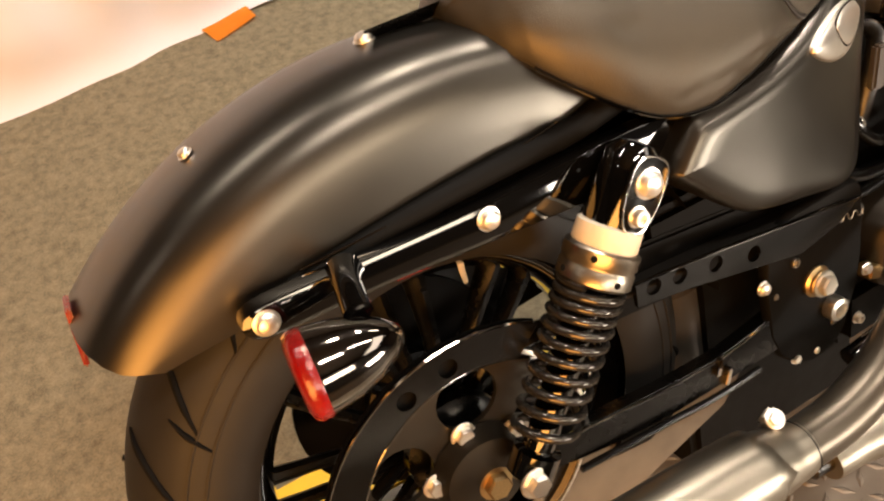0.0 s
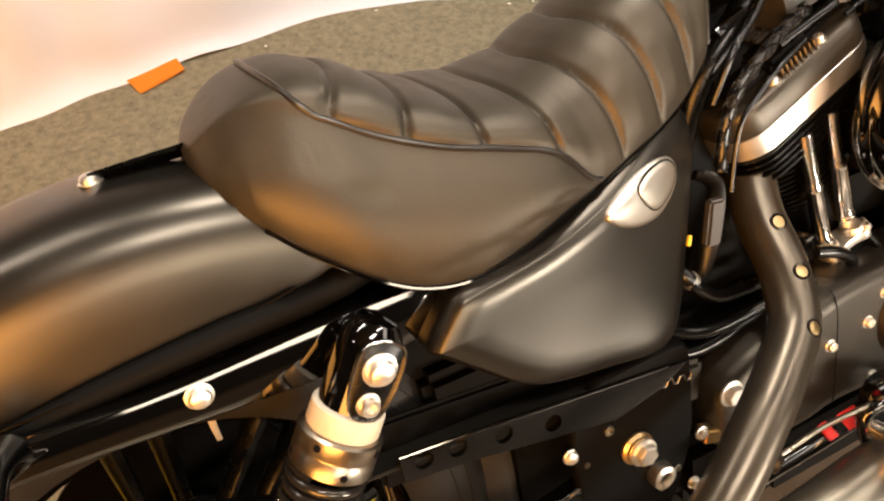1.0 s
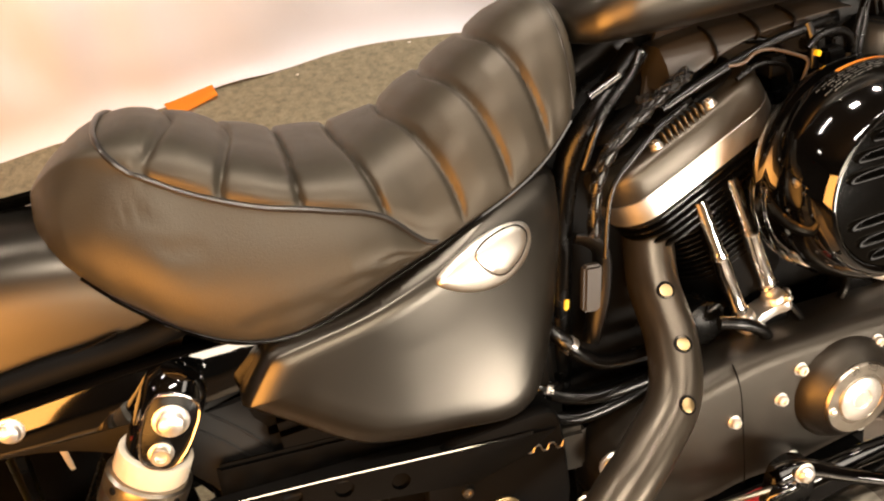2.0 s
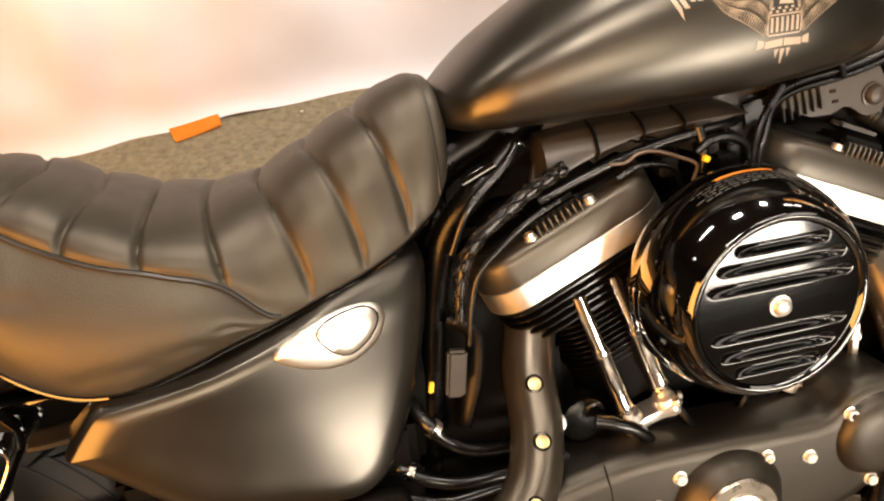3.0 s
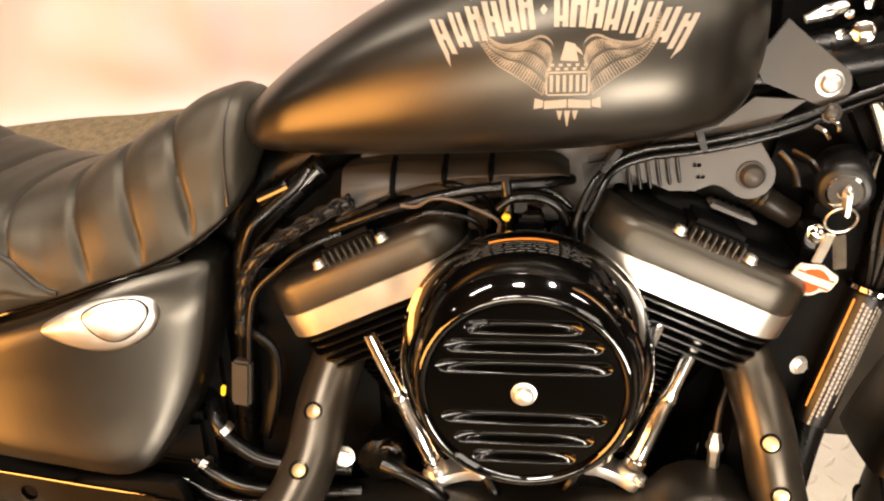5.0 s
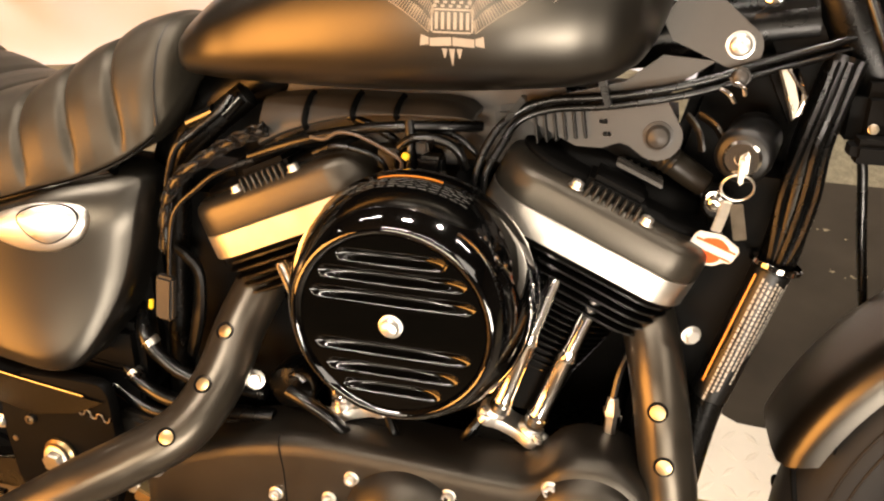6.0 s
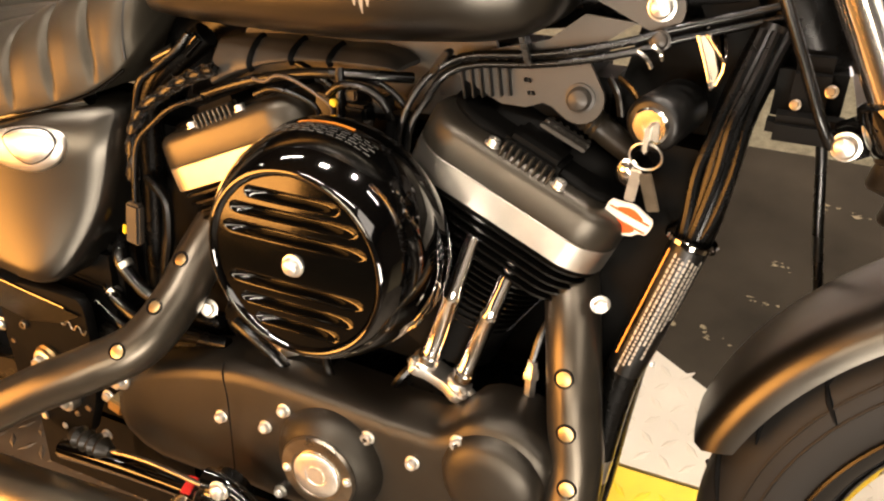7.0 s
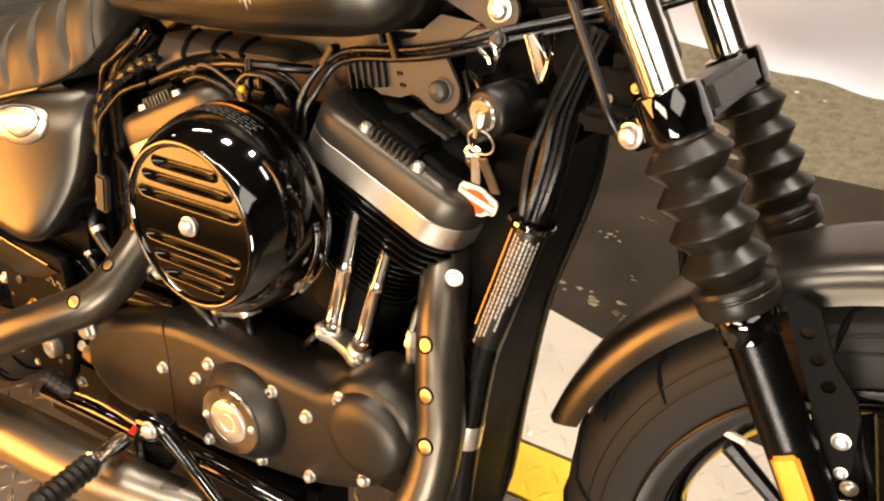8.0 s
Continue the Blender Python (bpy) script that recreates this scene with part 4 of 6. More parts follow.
def side_cover():
    pts = [(0.288, 0.600), (0.277, 0.5985), (0.270, 0.594), (0.243, 0.561), (0.240, 0.554), (0.247, 0.547), (0.286, 0.512), (0.310, 0.490), (0.332, 0.475), (0.360, 0.466), (0.420, 0.452), (0.480, 0.438), (0.518, 0.452), (0.558, 0.525), (0.578, 0.60), (0.586, 0.668), (0.500, 0.655), (0.443, 0.628), (0.363, 0.607)]
    p = resample(rounded(pts, 2), 150)
    mid = sum(p, Vector((0, 0))) / len(p)
    rings = [[(q.x, -0.04, q.y) for q in p]]
    for d, back in ((0, 0.020), (0.0006, 0.014), (0.003, 0.009), (0.0065, 0.0040), (0.0085, 0.0022)):
        rings.append([(q.x, cover_face(q.x, q.y) + back, q.y) for q in inset(p, d)])
    base = inset(p, 0.014)
    for _ in range(14):
        base = [(base[i - 1] + base[i] * 2 + base[(i + 1) % len(base)]) / 4 for i in range(len(base))]
    for k in (0.9, 0.78, 0.64, 0.5, 0.36, 0.22, 0.1, 0.02):
        rings.append([((mid.x + (q.x - mid.x) * k), cover_face(mid.x + (q.x - mid.x) * k, mid.y + (q.y - mid.y) * k), mid.y + (q.y - mid.y) * k) for q in base])
    ob = part("side_cover", skin(bmesh.new(), rings), DENIM, bike, "satin black oil tank cover", 60)
    cap = [(0.424, 0.610), (0.450, 0.624), (0.480, 0.632), (0.508, 0.634), (0.530, 0.628), (0.535, 0.613), (0.524, 0.592), (0.500, 0.580), (0.470, 0.582), (0.444, 0.594)]

    def dish(outline, rows, times, n):
        q = resample(rounded(outline, times), n)
        m = sum(q, Vector((0, 0))) / n
        rr = []
        for y, d, k in rows:
            rr.append([(m.x + (v.x - m.x) * k, cover_face(m.x + (v.x - m.x) * k, m.y + (v.y - m.y) * k) - y, m.y + (v.y - m.y) * k) for v in inset(q, d)])
        return skin(bmesh.new(), rr)

    c = part("oil_cap_cover", dish(cap, [(-0.03, 0, 1), (0.001, 0, 1), (0.0035, 0.0012, 1), (0.005, 0.0035, 1), (0.0062, 0.0035, 0.85), (0.007, 0.0035, 0.6), (0.0073, 0.0035, 0.3), (0.0073, 0.0035, 0.03)], 3, 72), ALU, ob, "satin silver oil filler cover")
    knob = [(0.466, 0.622), (0.486, 0.632), (0.517, 0.633), (0.529, 0.619), (0.516, 0.600), (0.495, 0.590), (0.478, 0.601)]
    part("oil_cap", dish(knob, [(0.004, 0, 1), (0.0068, 0, 1), (0.0082, 0.0016, 1), (0.0090, 0.0016, 0.7), (0.0092, 0.0016, 0.4), (0.0092, 0.0016, 0.03)], 3, 48), ALU, c, "silver oil filler cap")
    ring = resample(rounded(knob, 3), 40)
    part("seam", tube([(q.x, cover_face(q.x, q.y) - 0.0068, q.y) for q in ring + ring[:1]], 0.0009, 6, 1, caps=False), GROOVE, c)
    bolt(ob, 0.400, -0.128, 0.632, 0.003, "dome", BRIGHT)
    return ob


side_cover()
bm = tube([(0.25, -0.11, 0.605), (0.31, -0.108, 0.607), (0.389, -0.104, 0.625), (0.446, -0.10, 0.640), (0.55, -0.085, 0.668)], 0.012, 12, 5)
part("rear_frame_tube", bm, GLOSS, bike, "gloss black frame tube")
bm = rbox((0.42, 0.12, 0.05), Matrix.Translation((0.30, 0, 0.585)), 0.01)
rbox((0.34, 0.16, 0.22), Matrix.Translation((0.40, 0.02, 0.52)), 0.01, bm)
part("battery_box", bm, MATTE, bike)
# Filler blocks, added to keep the gaps round the engine black.
bm = rbox((0.20, 0.14, 0.38), Matrix.Translation((0.645, 0.035, 0.46)), 0.02)
rbox((0.50, 0.10, 0.10), Matrix.Translation((0.85, 0.03, 0.71)), 0.02, bm)
part("transmission_case", bm, MATTE, bike, "plain black filler blocks in place of gearbox and frame parts")
bm = pillow([(0.375, 0.37), (0.40, 0.425), (0.50, 0.428), (0.528, 0.425), (0.534, 0.40), (0.534, 0.30), (0.50, 0.205), (0.44, 0.20), (0.385, 0.25)], [(-0.112, 0), (-0.120, 0), (-0.124, 0.003)], 1, 80)
rbox((0.20, 0.05, 0.18), Matrix.Translation((0.43, -0.04, 0.28)), 0.01, bm)
rbox((0.16, 0.10, 0.20), Matrix.Translation((0.62, -0.02, 0.30)), 0.02, bm)
pivot = part("pivot_bracket", bm, MATTE, bike, "black swingarm pivot bracket")
part("pivot_washer", lathe([(0.019, -0.124), (0.020, -0.128), (0.0165, -0.131), (0.0165, -0.134), (0.001, -0.135)], (0.454, 0, 0.322), (0, 1, 0), 28), BRONZE, pivot, "brass-tinted washer")
bolt(pivot, 0.456, -0.134, 0.321, 0.0115, "hex", STEEL, name="pivot_nut")
for x, z, r, k, m in ((0.375, 0.350, 0.0105, "dome", BRIGHT), (0.423, 0.222, 0.0075, "hex", BRIGHT), (0.457, 0.216, 0.0065, "dome", BRIGHT), (0.531, 0.226, 0.009, "socket", BRIGHT), (0.421, 0.363, 0.0085, "socket", DARKSTEEL), (0.392, 0.330, 0.005, "hex", DARKSTEEL), (0.508, 0.262, 0.006, "hex", DARKSTEEL), (0.485, 0.245, 0.006, "dome", DARKSTEEL), (0.545, 0.292, 0.0085, "hex", BRIGHT)):
    bolt(pivot, x, -0.122, z, r * 0.7, k, m)
part("brass_block", rbox((0.022, 0.02, 0.018), Matrix.Translation((0.558, -0.118, 0.282)) @ pose(0, 0, 0, 0, 20, 0), 0.002), BRONZE, pivot, "brass-tinted block")
part("eyelet", lathe([(0.008, -0.128), (0.0085, -0.137), (0.0095, -0.139), (0.0145, -0.137), (0.0155, -0.132), (0.0155, -0.124)], (0.481, 0, 0.271), (0, 1, 0), 28, caps=False), STEEL, pivot, "round steel eyelet")
hook = [(0.466, 0.386), (0.470, 0.392)]
for k in range(4):
    x = 0.474 + 0.0155 * k
    hook += [(x, 0.3935 - 0.0025 * k), (x + 0.002, 0.387 - 0.0025 * k), (x + 0.007, 0.386 - 0.0025 * k), (x + 0.010, 0.392 - 0.0025 * k)]
part("hook_strip", tube([(x, -0.1265, z) for x, z in hook], 0.0010, 6, 3), DARKSTEEL, pivot, "thin wavy bright edge")

# ---- engine ----
engine = part("engine", rbox((0.46, 0.17, 0.19), Matrix.Translation((0.86, 0.035, 0.285)), 0.03), BLACK, bike, "black powder-coated V-twin engine")
rbm = rbox((0.15, 0.09, 0.1), Matrix.Translation((0.885, 0.015, 0.44)), 0.02)
rbox((0.40, 0.06, 0.22), Matrix.Translation((0.90, 0.085, 0.45)), 0.02, rbm)
part("crankcase_top", rbm, MATTE, engine)


def oblong(length, width, r, z, n=40, m=None):
    """A rounded rectangle of points at one height."""
    pts = []
    for k in range(n):
        a = 2 * math.pi * (k + 0.5) / n
        c, s = math.cos(a), math.sin(a)
        q = Vector(((length / 2 - r) * (1 if c > 0 else -1) + r * c, (width / 2 - r) * (1 if s > 0 else -1) + r * s, z))
        pts.append(m @ q if m else q)
    return pts


def cylinder(cx, cz, tilt):
    """One head with its fins, cover and barrel. Local z runs up the barrel, x along the bike."""
    m = Matrix.Translation((cx, 0.005, cz)) @ pose(0, 0, 0, 0, tilt, 0)
    L, W, R = 0.209, 0.192, 0.042
    part("rocker_band", skin(bmesh.new(), [oblong(L - d, W - d, R, z, 64, m) for z, d in ((0.0, 0.002), (0.001, 0.0), (0.0255, 0.0), (0.0265, 0.002))]), ALU, engine, "brushed aluminium rocker box band")
    bm = skin(bmesh.new(), [oblong(L - d, W - d, R - d * 0.3, z, 64, m) for z, d in ((0.0267, 0.001), (0.030, 0.0), (0.050, 0.002), (0.056, 0.006), (0.060, 0.014), (0.062, 0.026), (0.0625, 0.05))])
    lid = part("rocker_cover", bm, ROCKER, engine, "wrinkle black rocker cover")
    # Raised top, widened and coloured black for the shade under the tank.
    bm = skin(bmesh.new(), [oblong(0.190 - d, 0.160 - d, 0.042 - d / 2, z, 48, m @ Matrix.Translation((0.0, 0.006, 0))) for z, d in ((0.050, 0), (0.0655, 0.0), (0.068, 0.004), (0.0695, 0.012))])
    join(bm, skin(bmesh.new(), [oblong(0.160 - d, 0.118 - d, 0.04 - d / 2, z, 40, m @ Matrix.Translation((0.004, 0.016, 0))) for z, d in ((0.066, 0), (0.078, 0.006), (0.084, 0.018), (0.086, 0.04))]))
    rbox((0.056, 0.05, 0.020), m @ Matrix.Translation((0.0, -0.060, 0.0675)), 0.005, bm)
    top = part("rocker_top", bm, MATTE, engine, "raised rocker box top, matte black for the shade under the tank")
    for k, y in enumerate((-0.050, -0.036)):
        slot = part("rocker_slot", rbox((0.046, 0.009, 0.004), m @ Matrix.Translation((0.012, y, 0.0868)), 0.001), GREYPLATE, top)
        for q in range(6):
            part("slot_tooth", rbox((0.0035, 0.003, 0.003), m @ Matrix.Translation((-0.006 + 0.0075 * q, y + 0.005, 0.0885)), 0.0006, None, 1), GREYPLATE, slot)
    for k in range(8):
        part("rocker_rib", rbox((0.0028, 0.010, 0.022), m @ Matrix.Translation((-0.0235 + 0.0067 * k, -0.087, 0.0605)), 0.0012, None, 1), ROCKER, lid)
    for x in (-0.034, 0.034):
        for s in (-1, 1):
            p = m @ Vector((x, -0.086 * s, 0.060))
            bolt(lid, *p, 0.0056, "socket", BRIGHT, m.to_3x3() @ Vector((0, 0, 1)))
    for k in range(5):
        z = -0.004 - 0.0096 * k
        d = 0.003 * k
        part("head_fin", skin(bmesh.new(), [oblong(0.203 - d - e, 0.186 - d - e, 0.040, zz, 48, m) for zz, e in ((z, 0.004), (z - 0.0012, 0.0), (z - 0.0034, 0.0), (z - 0.005, 0.004))]), FIN, engine)
    for k in range(11):
        z = -0.053 - 0.0082 * k
        d = 0.003 * k
        part("barrel_fin", skin(bmesh.new(), [oblong(0.160 - d - e, 0.150 - d - e, 0.066 - d / 2, zz, 40, m) for zz, e in ((z, 0.003), (z - 0.0008, 0), (z - 0.0022, 0), (z - 0.0032, 0.003))]), FIN, engine)
    bm = skin(bmesh.new(), [oblong(0.13, 0.12, 0.055, z, 32, m) for z in (-0.001, -0.19)])
    part("barrel", bm, MATTE, engine)


cylinder(0.743, 0.610, -23.6)
cylinder(1.025, 0.619, 23.6)
bolt(engine, 1.131, -0.088, 0.562, 0.0062, "hex", BRIGHT, (0.4, -1, 0))


def pushrod(top, bottom):
    t, b = Vector(top), Vector(bottom)
    d = b - t
    n = d.length
    bm = lathe([(0.0068, 0), (0.0074, 0.004), (0.0074, n * 0.40), (0.0080, n * 0.41), (0.0100, n * 0.45), (0.0102, n * 0.47), (0.0096, n * 0.48), (0.0096, n * 0.90), (0.0106, n * 0.91), (0.0106, n * 0.94), (0.0122, n * 0.95), (0.0122, n)], t, d, 20)
    return part("pushrod_tube", bm, CHROME, engine, "chrome pushrod tube")


for t, b in (((0.731, -0.084, 0.583), (0.7865, -0.068, 0.420)), ((0.770, -0.083, 0.598), (0.8340, -0.058, 0.434)), ((1.006, -0.080, 0.600), (0.958, -0.064, 0.438)), ((1.045, -0.072, 0.583), (0.9943, -0.057, 0.424))):
    pushrod(t, b)


def tappet_block(cx, cy, cz, tilt):
    m = Matrix.Translation((cx, cy, cz)) @ pose(0, 0, 0, 0, tilt, 0)
    # a flanged cap, narrow in the middle, with a shoulder round each tube
    outline = [(-0.035, -0.012), (-0.026, -0.018), (-0.012, -0.011), (0.012, -0.011), (0.026, -0.018), (0.035, -0.012), (0.035, 0.012), (0.024, 0.018), (-0.024, 0.018), (-0.035, 0.012)]
    p = rounded(outline, 2)
    bm = skin(bmesh.new(), [[m @ Vector((q.x * k, q.y * k, z)) for q in p] for z, k in ((-0.006, 0.96), (-0.005, 1.0), (0.003, 1.0), (0.005, 0.96))])
    for x in (-0.0215, 0.0215):
        lathe([(0.0145, 0.003), (0.0140, 0.009), (0.0118, 0.012), (0.004, 0.0125)], m @ Vector((x, 0.002, 0)), m.to_3x3() @ Vector((0, 0, 1)), 20, bm)
    ob = part("tappet_guide", bm, BRIGHT, engine, "chrome tappet block cap")
    bm = rbox((0.058, 0.028, 0.05), m @ Matrix.Translation((0, 0.006, -0.031)), 0.004)
    part("tappet_body", bm, BLACK, ob)
    for x in (-0.031, 0.031):
        part("tappet_leg", tube([m @ Vector((x, -0.010, -0.006)), m @ Vector((x * 1.1, -0.016, -0.022)), m @ Vector((x * 1.15, -0.014, -0.042))], 0.005, 8, 3), BLACK, ob)
        p = m @ Vector((x, -0.010, 0.004))
        bolt(ob, *p, 0.0050, "socket", BRIGHT, m.to_3x3() @ Vector((0, 0, 1)))
    p = m @ Vector((0.038, 0.002, 0.002))
    bolt(ob, *p, 0.0052, "dome", BRIGHT, (1, -0.3, 0.3))


tappet_block(0.811, -0.074, 0.417, -18)
tappet_block(0.968, -0.058, 0.416, 23)


def air_cleaner():
    c = Vector((0.884, 0, 0.588))
    bm = lathe([(0.098, -0.100), (0.110, -0.106), (0.1135, -0.114), (0.1135, -0.122), (0.111, -0.126), (0.112, -0.130), (0.112, -0.140), (0.108, -0.160), (0.101, -0.178), (0.0945, -0.190), (0.0895, -0.1965), (0.0865, -0.1985), (0.0835, -0.1975), (0.0815, -0.194), (0.0805, -0.193)], c, (0, 1, 0), 96, caps=False)
    ob = part("air_cleaner", bm, GLOSS, bike, "gloss black round air cleaner cover", 60)
    slots = [(0.6485, 0.047), (0.6315, 0.064), (0.6125, 0.072), (0.5645, 0.069), (0.5445, 0.059), (0.5265, 0.044)]
    n = 200
    bm = bmesh.new()
    grid = {}
    for i in range(n + 1):
        for j in range(n + 1):
            u, v = -0.081 + 0.162 * i / n, -0.081 + 0.162 * j / n
            r = math.hypot(u, v)
            if r > 0.0812:
                continue
            y = -0.1945 - 0.0008 * (1 - (r / 0.081) ** 2)
            for z0, half in slots:
                e = abs(u) / half
                if e < 1:
                    h = 0.0060 * math.sqrt(1 - max(0, (e - 0.86) / 0.14) ** 2)
                    q = abs(v - (z0 - 0.588)) / max(h, 1e-5)
                    if q < 1:
                        y += 0.0080 * (1 - q * q) ** 1.5 * (1 - e**4)
            grid[i, j] = bm.verts.new((c.x + u, y, c.z + v))
    for i in range(n):
        for j in range(n):
            quad = [grid.get(k) for k in ((i, j), (i + 1, j), (i + 1, j + 1), (i, j + 1))]
            if all(quad):
                bm.faces.new(quad)
    part("face", bm, FACE, ob, "slotted gloss black face", 170)
    bolt(ob, 0.884, -0.195, 0.588, 0.0085, "dome", BRIGHT, name="centre_screw")
    # printed notice on the top of the rim: an orange bar and rows of unreadable print
    def arc(a0, a1, y, w, material, name, dash=0):
        bm = bmesh.new()
        steps = max(4, int((a1 - a0) / 1.2))
        for k in range(steps):
            if dash and k % dash == 0:
                continue
            q = []
            at_depth = lambda yy: lerp_rows([(-0.1965, 0.0895), (-0.190, 0.0945), (-0.178, 0.101), (-0.160, 0.108), (-0.140, 0.112), (-0.130, 0.112)], yy)[0] + 0.0006
            for a, e in ((a0 + (a1 - a0) * k / steps, 0), (a0 + (a1 - a0) * (k + 1) / steps, 0), (a0 + (a1 - a0) * (k + 1) / steps, 1), (a0 + (a1 - a0) * k / steps, 1)):
                yy = y - w * e
                rr = at_depth(yy)
                q.append(bm.verts.new((c.x + rr * math.cos(radians(a)), yy, c.z + rr * math.sin(radians(a)))))
            bm.faces.new(q)
        return part(name, bm, material, ob)
    arc(76, 106, -0.131, 0.0052, ORANGEINK, "notice_bar")
    for k in range(5):
        arc(60 + 2 * (k % 2), 122 - 3 * (k % 3), -0.1400 - 0.0036 * k, 0.0009, GREYINK, "notice_line", 4 + k % 2)["kind"] = "stuff"
    part("backing", lathe([(0.05, -0.03), (0.085, -0.06), (0.10, -0.10), (0.05, -0.101)], c, (0, 1, 0), 40), BLACK, ob)
    return ob


air_cleaner()


def covers():
    rim = [(0.565, 0.330), (0.597, 0.356), (0.673, 0.385), (0.740, 0.400), (0.79, 0.405), (0.873, 0.402), (0.963, 0.398), (1.00, 0.398), (1.03, 0.432), (1.08, 0.434), (1.118, 0.405), (1.115, 0.36), (1.09, 0.315), (1.05, 0.282), (0.98, 0.256), (0.90, 0.242), (0.81, 0.230), (0.742, 0.234), (0.70, 0.226), (0.61, 0.226), (0.56, 0.262)]
    b = part("gearcase_cover", pillow(rim, [(-0.06, 0), (-0.112, 0), (-0.124, 0.003), (-0.1295, 0.009), (-0.131, 0.02)], 1, 180), WRINKLE, engine, "wrinkle black gearcase and sprocket cover")
    part("cover_seam", tube([(0.736, -0.1235, 0.4015), (0.737, -0.1300, 0.390), (0.7415, -0.1308, 0.36), (0.7425, -0.1308, 0.30), (0.7425, -0.1300, 0.244), (0.7425, -0.122, 0.2345)], 0.0009, 6, 4), GROOVE, b)
    for x, z in ((0.818, 0.369), (0.792, 0.338), (0.921, 0.370), (0.973, 0.357), (0.807, 0.252), (0.899, 0.262), (0.975, 0.273), (1.054, 0.306), (1.080, 0.338)):
        bolt(b, x, -0.1305, z, 0.0062, "socket", BRIGHT)
    bolt(b, 0.731, -0.1305, 0.331, 0.0062, "socket", BRIGHT)
    bolt(b, 0.580, -0.131, 0.336, 0.011, "hex", BRIGHT)
    c = part("timer_housing", lathe([(0.066, -0.118), (0.064, -0.134), (0.056, -0.146), (0.047, -0.152), (0.045, -0.154)], (0.875, 0, 0.324), (0, 1, 0), 48), WRINKLE, b)
    d = part("timer_cover", lathe([(0.045, -0.150), (0.045, -0.156), (0.043, -0.1585), (0.031, -0.1590), (0.030, -0.1575), (0.0285, -0.1575), (0.027, -0.1575), (0.002, -0.158)], (0.875, 0, 0.324), (0, 1, 0), 56), DARKSTEEL, b, "dark polished timer cover")
    part("timer_disc", lathe([(0.0275, -0.1572), (0.0272, -0.1605), (0.0265, -0.161), (0.013, -0.161), (0.012, -0.1595), (0.0105, -0.1595), (0.010, -0.161), (0.002, -0.161)], (0.875, 0, 0.324), (0, 1, 0), 56), BRIGHT, d, "bright metal disc")
    for s in (-1, 1):
        bolt(d, 0.875 + 0.037 * s, -0.1585, 0.324 + 0.004 * s, 0.0042, "dome", BRIGHT)
    e = part("cam_bulge", lathe([(0.055, -0.115), (0.053, -0.130), (0.048, -0.139), (0.040, -0.144), (0.026, -0.147), (0.002, -0.148)], (1.058, 0, 0.366), (0, 1, 0), 48), WRINKLE, b)
    bolt(e, 1.021, -0.130, 0.400, 0.0066, "socket", BRIGHT)
    bolt(e, 1.081, -0.130, 0.394, 0.0066, "socket", BRIGHT)


covers()


def pipe(name, pts, r, holes, label):
    ob = part(name, tube(pts, r, 28, 10), SHIELD, bike, label, 60)
    line = curve(pts, 20)
    for h in holes:
        near = min(line, key=lambda q: (q - Vector(h)).length)
        v = (Vector(h) - near).normalized()
        o = near + v * (r - 0.0004)
        rim = part("hole_rim", lathe([(0.0096, -0.003), (0.0096, 0.0006), (0.0090, 0.0009), (0.0086, 0.0004), (0.0001, 0.0004)], o, v, 24), GROOVE, ob)
        part("inner_pipe", lathe([(0.0080, 0.0003), (0.006, 0.0009), (0.0005, 0.0012)], o + Vector((0.0003, 0, -0.0004)), v, 20), BRONZE, rim, "heat-tinted steel inside the hole")
    return ob


F_PIPE = [(1.075, 0.0, 0.60), (1.098, -0.05, 0.54), (1.113, -0.078, 0.487), (1.123, -0.092, 0.438), (1.133, -0.105, 0.387), (1.128, -0.128, 0.315), (1.085, -0.150, 0.250), (1.00, -0.168, 0.215), (0.90, -0.185, 0.200), (0.80, -0.200, 0.205)]
R_PIPE = [(0.705, -0.01, 0.585), (0.690, -0.045, 0.540), (0.676, -0.075, 0.500), (0.668, -0.118, 0.453), (0.645, -0.155, 0.414), (0.598, -0.183, 0.386), (0.548, -0.205, 0.360), (0.49, -0.225, 0.325), (0.43, -0.237, 0.286), (0.37, -0.242, 0.262), (0.31, -0.244, 0.256), (0.25, -0.245, 0.262)]
pipe("front_exhaust_pipe", F_PIPE, 0.0262, [(1.111, -0.1045, 0.487), (1.122, -0.1185, 0.438), (1.132, -0.1315, 0.387)], "satin black front exhaust pipe with drilled heat shield")
rear_pipe = pipe("rear_exhaust_pipe", R_PIPE, 0.0272, [(0.673, -0.100, 0.501), (0.665, -0.140, 0.459), (0.640, -0.173, 0.415)], "satin black rear exhaust pipe with drilled heat shield")
part("muffler", tube([(0.285, -0.244, 0.257), (0.262, -0.245, 0.260), (0.225, -0.245, 0.266), (0.18, -0.246, 0.273), (-0.28, -0.262, 0.325)], [0.029, 0.031, 0.037, 0.0405, 0.041], 32, 6), MUFFLER, bike, "satin grey upper muffler", 60)
part("joint_ring", lathe([(0.0288, -0.002), (0.0298, -0.001), (0.0298, 0.001), (0.0288, 0.002)], (0.285, -0.244, 0.257), (1, 0, 0), 32), GROOVE, rear_pipe)
part("muffler", tube([(0.86, -0.190, 0.200), (0.78, -0.205, 0.198), (0.70, -0.217, 0.199), (0.60, -0.226, 0.199), (0.44, -0.234, 0.198), (0.37, -0.238, 0.202), (0.33, -0.24, 0.203)], [0.0275, 0.033, 0.039, 0.040, 0.038, 0.026, 0.022], 28, 6), MUFFLER, bike, "satin grey lower muffler", 60)
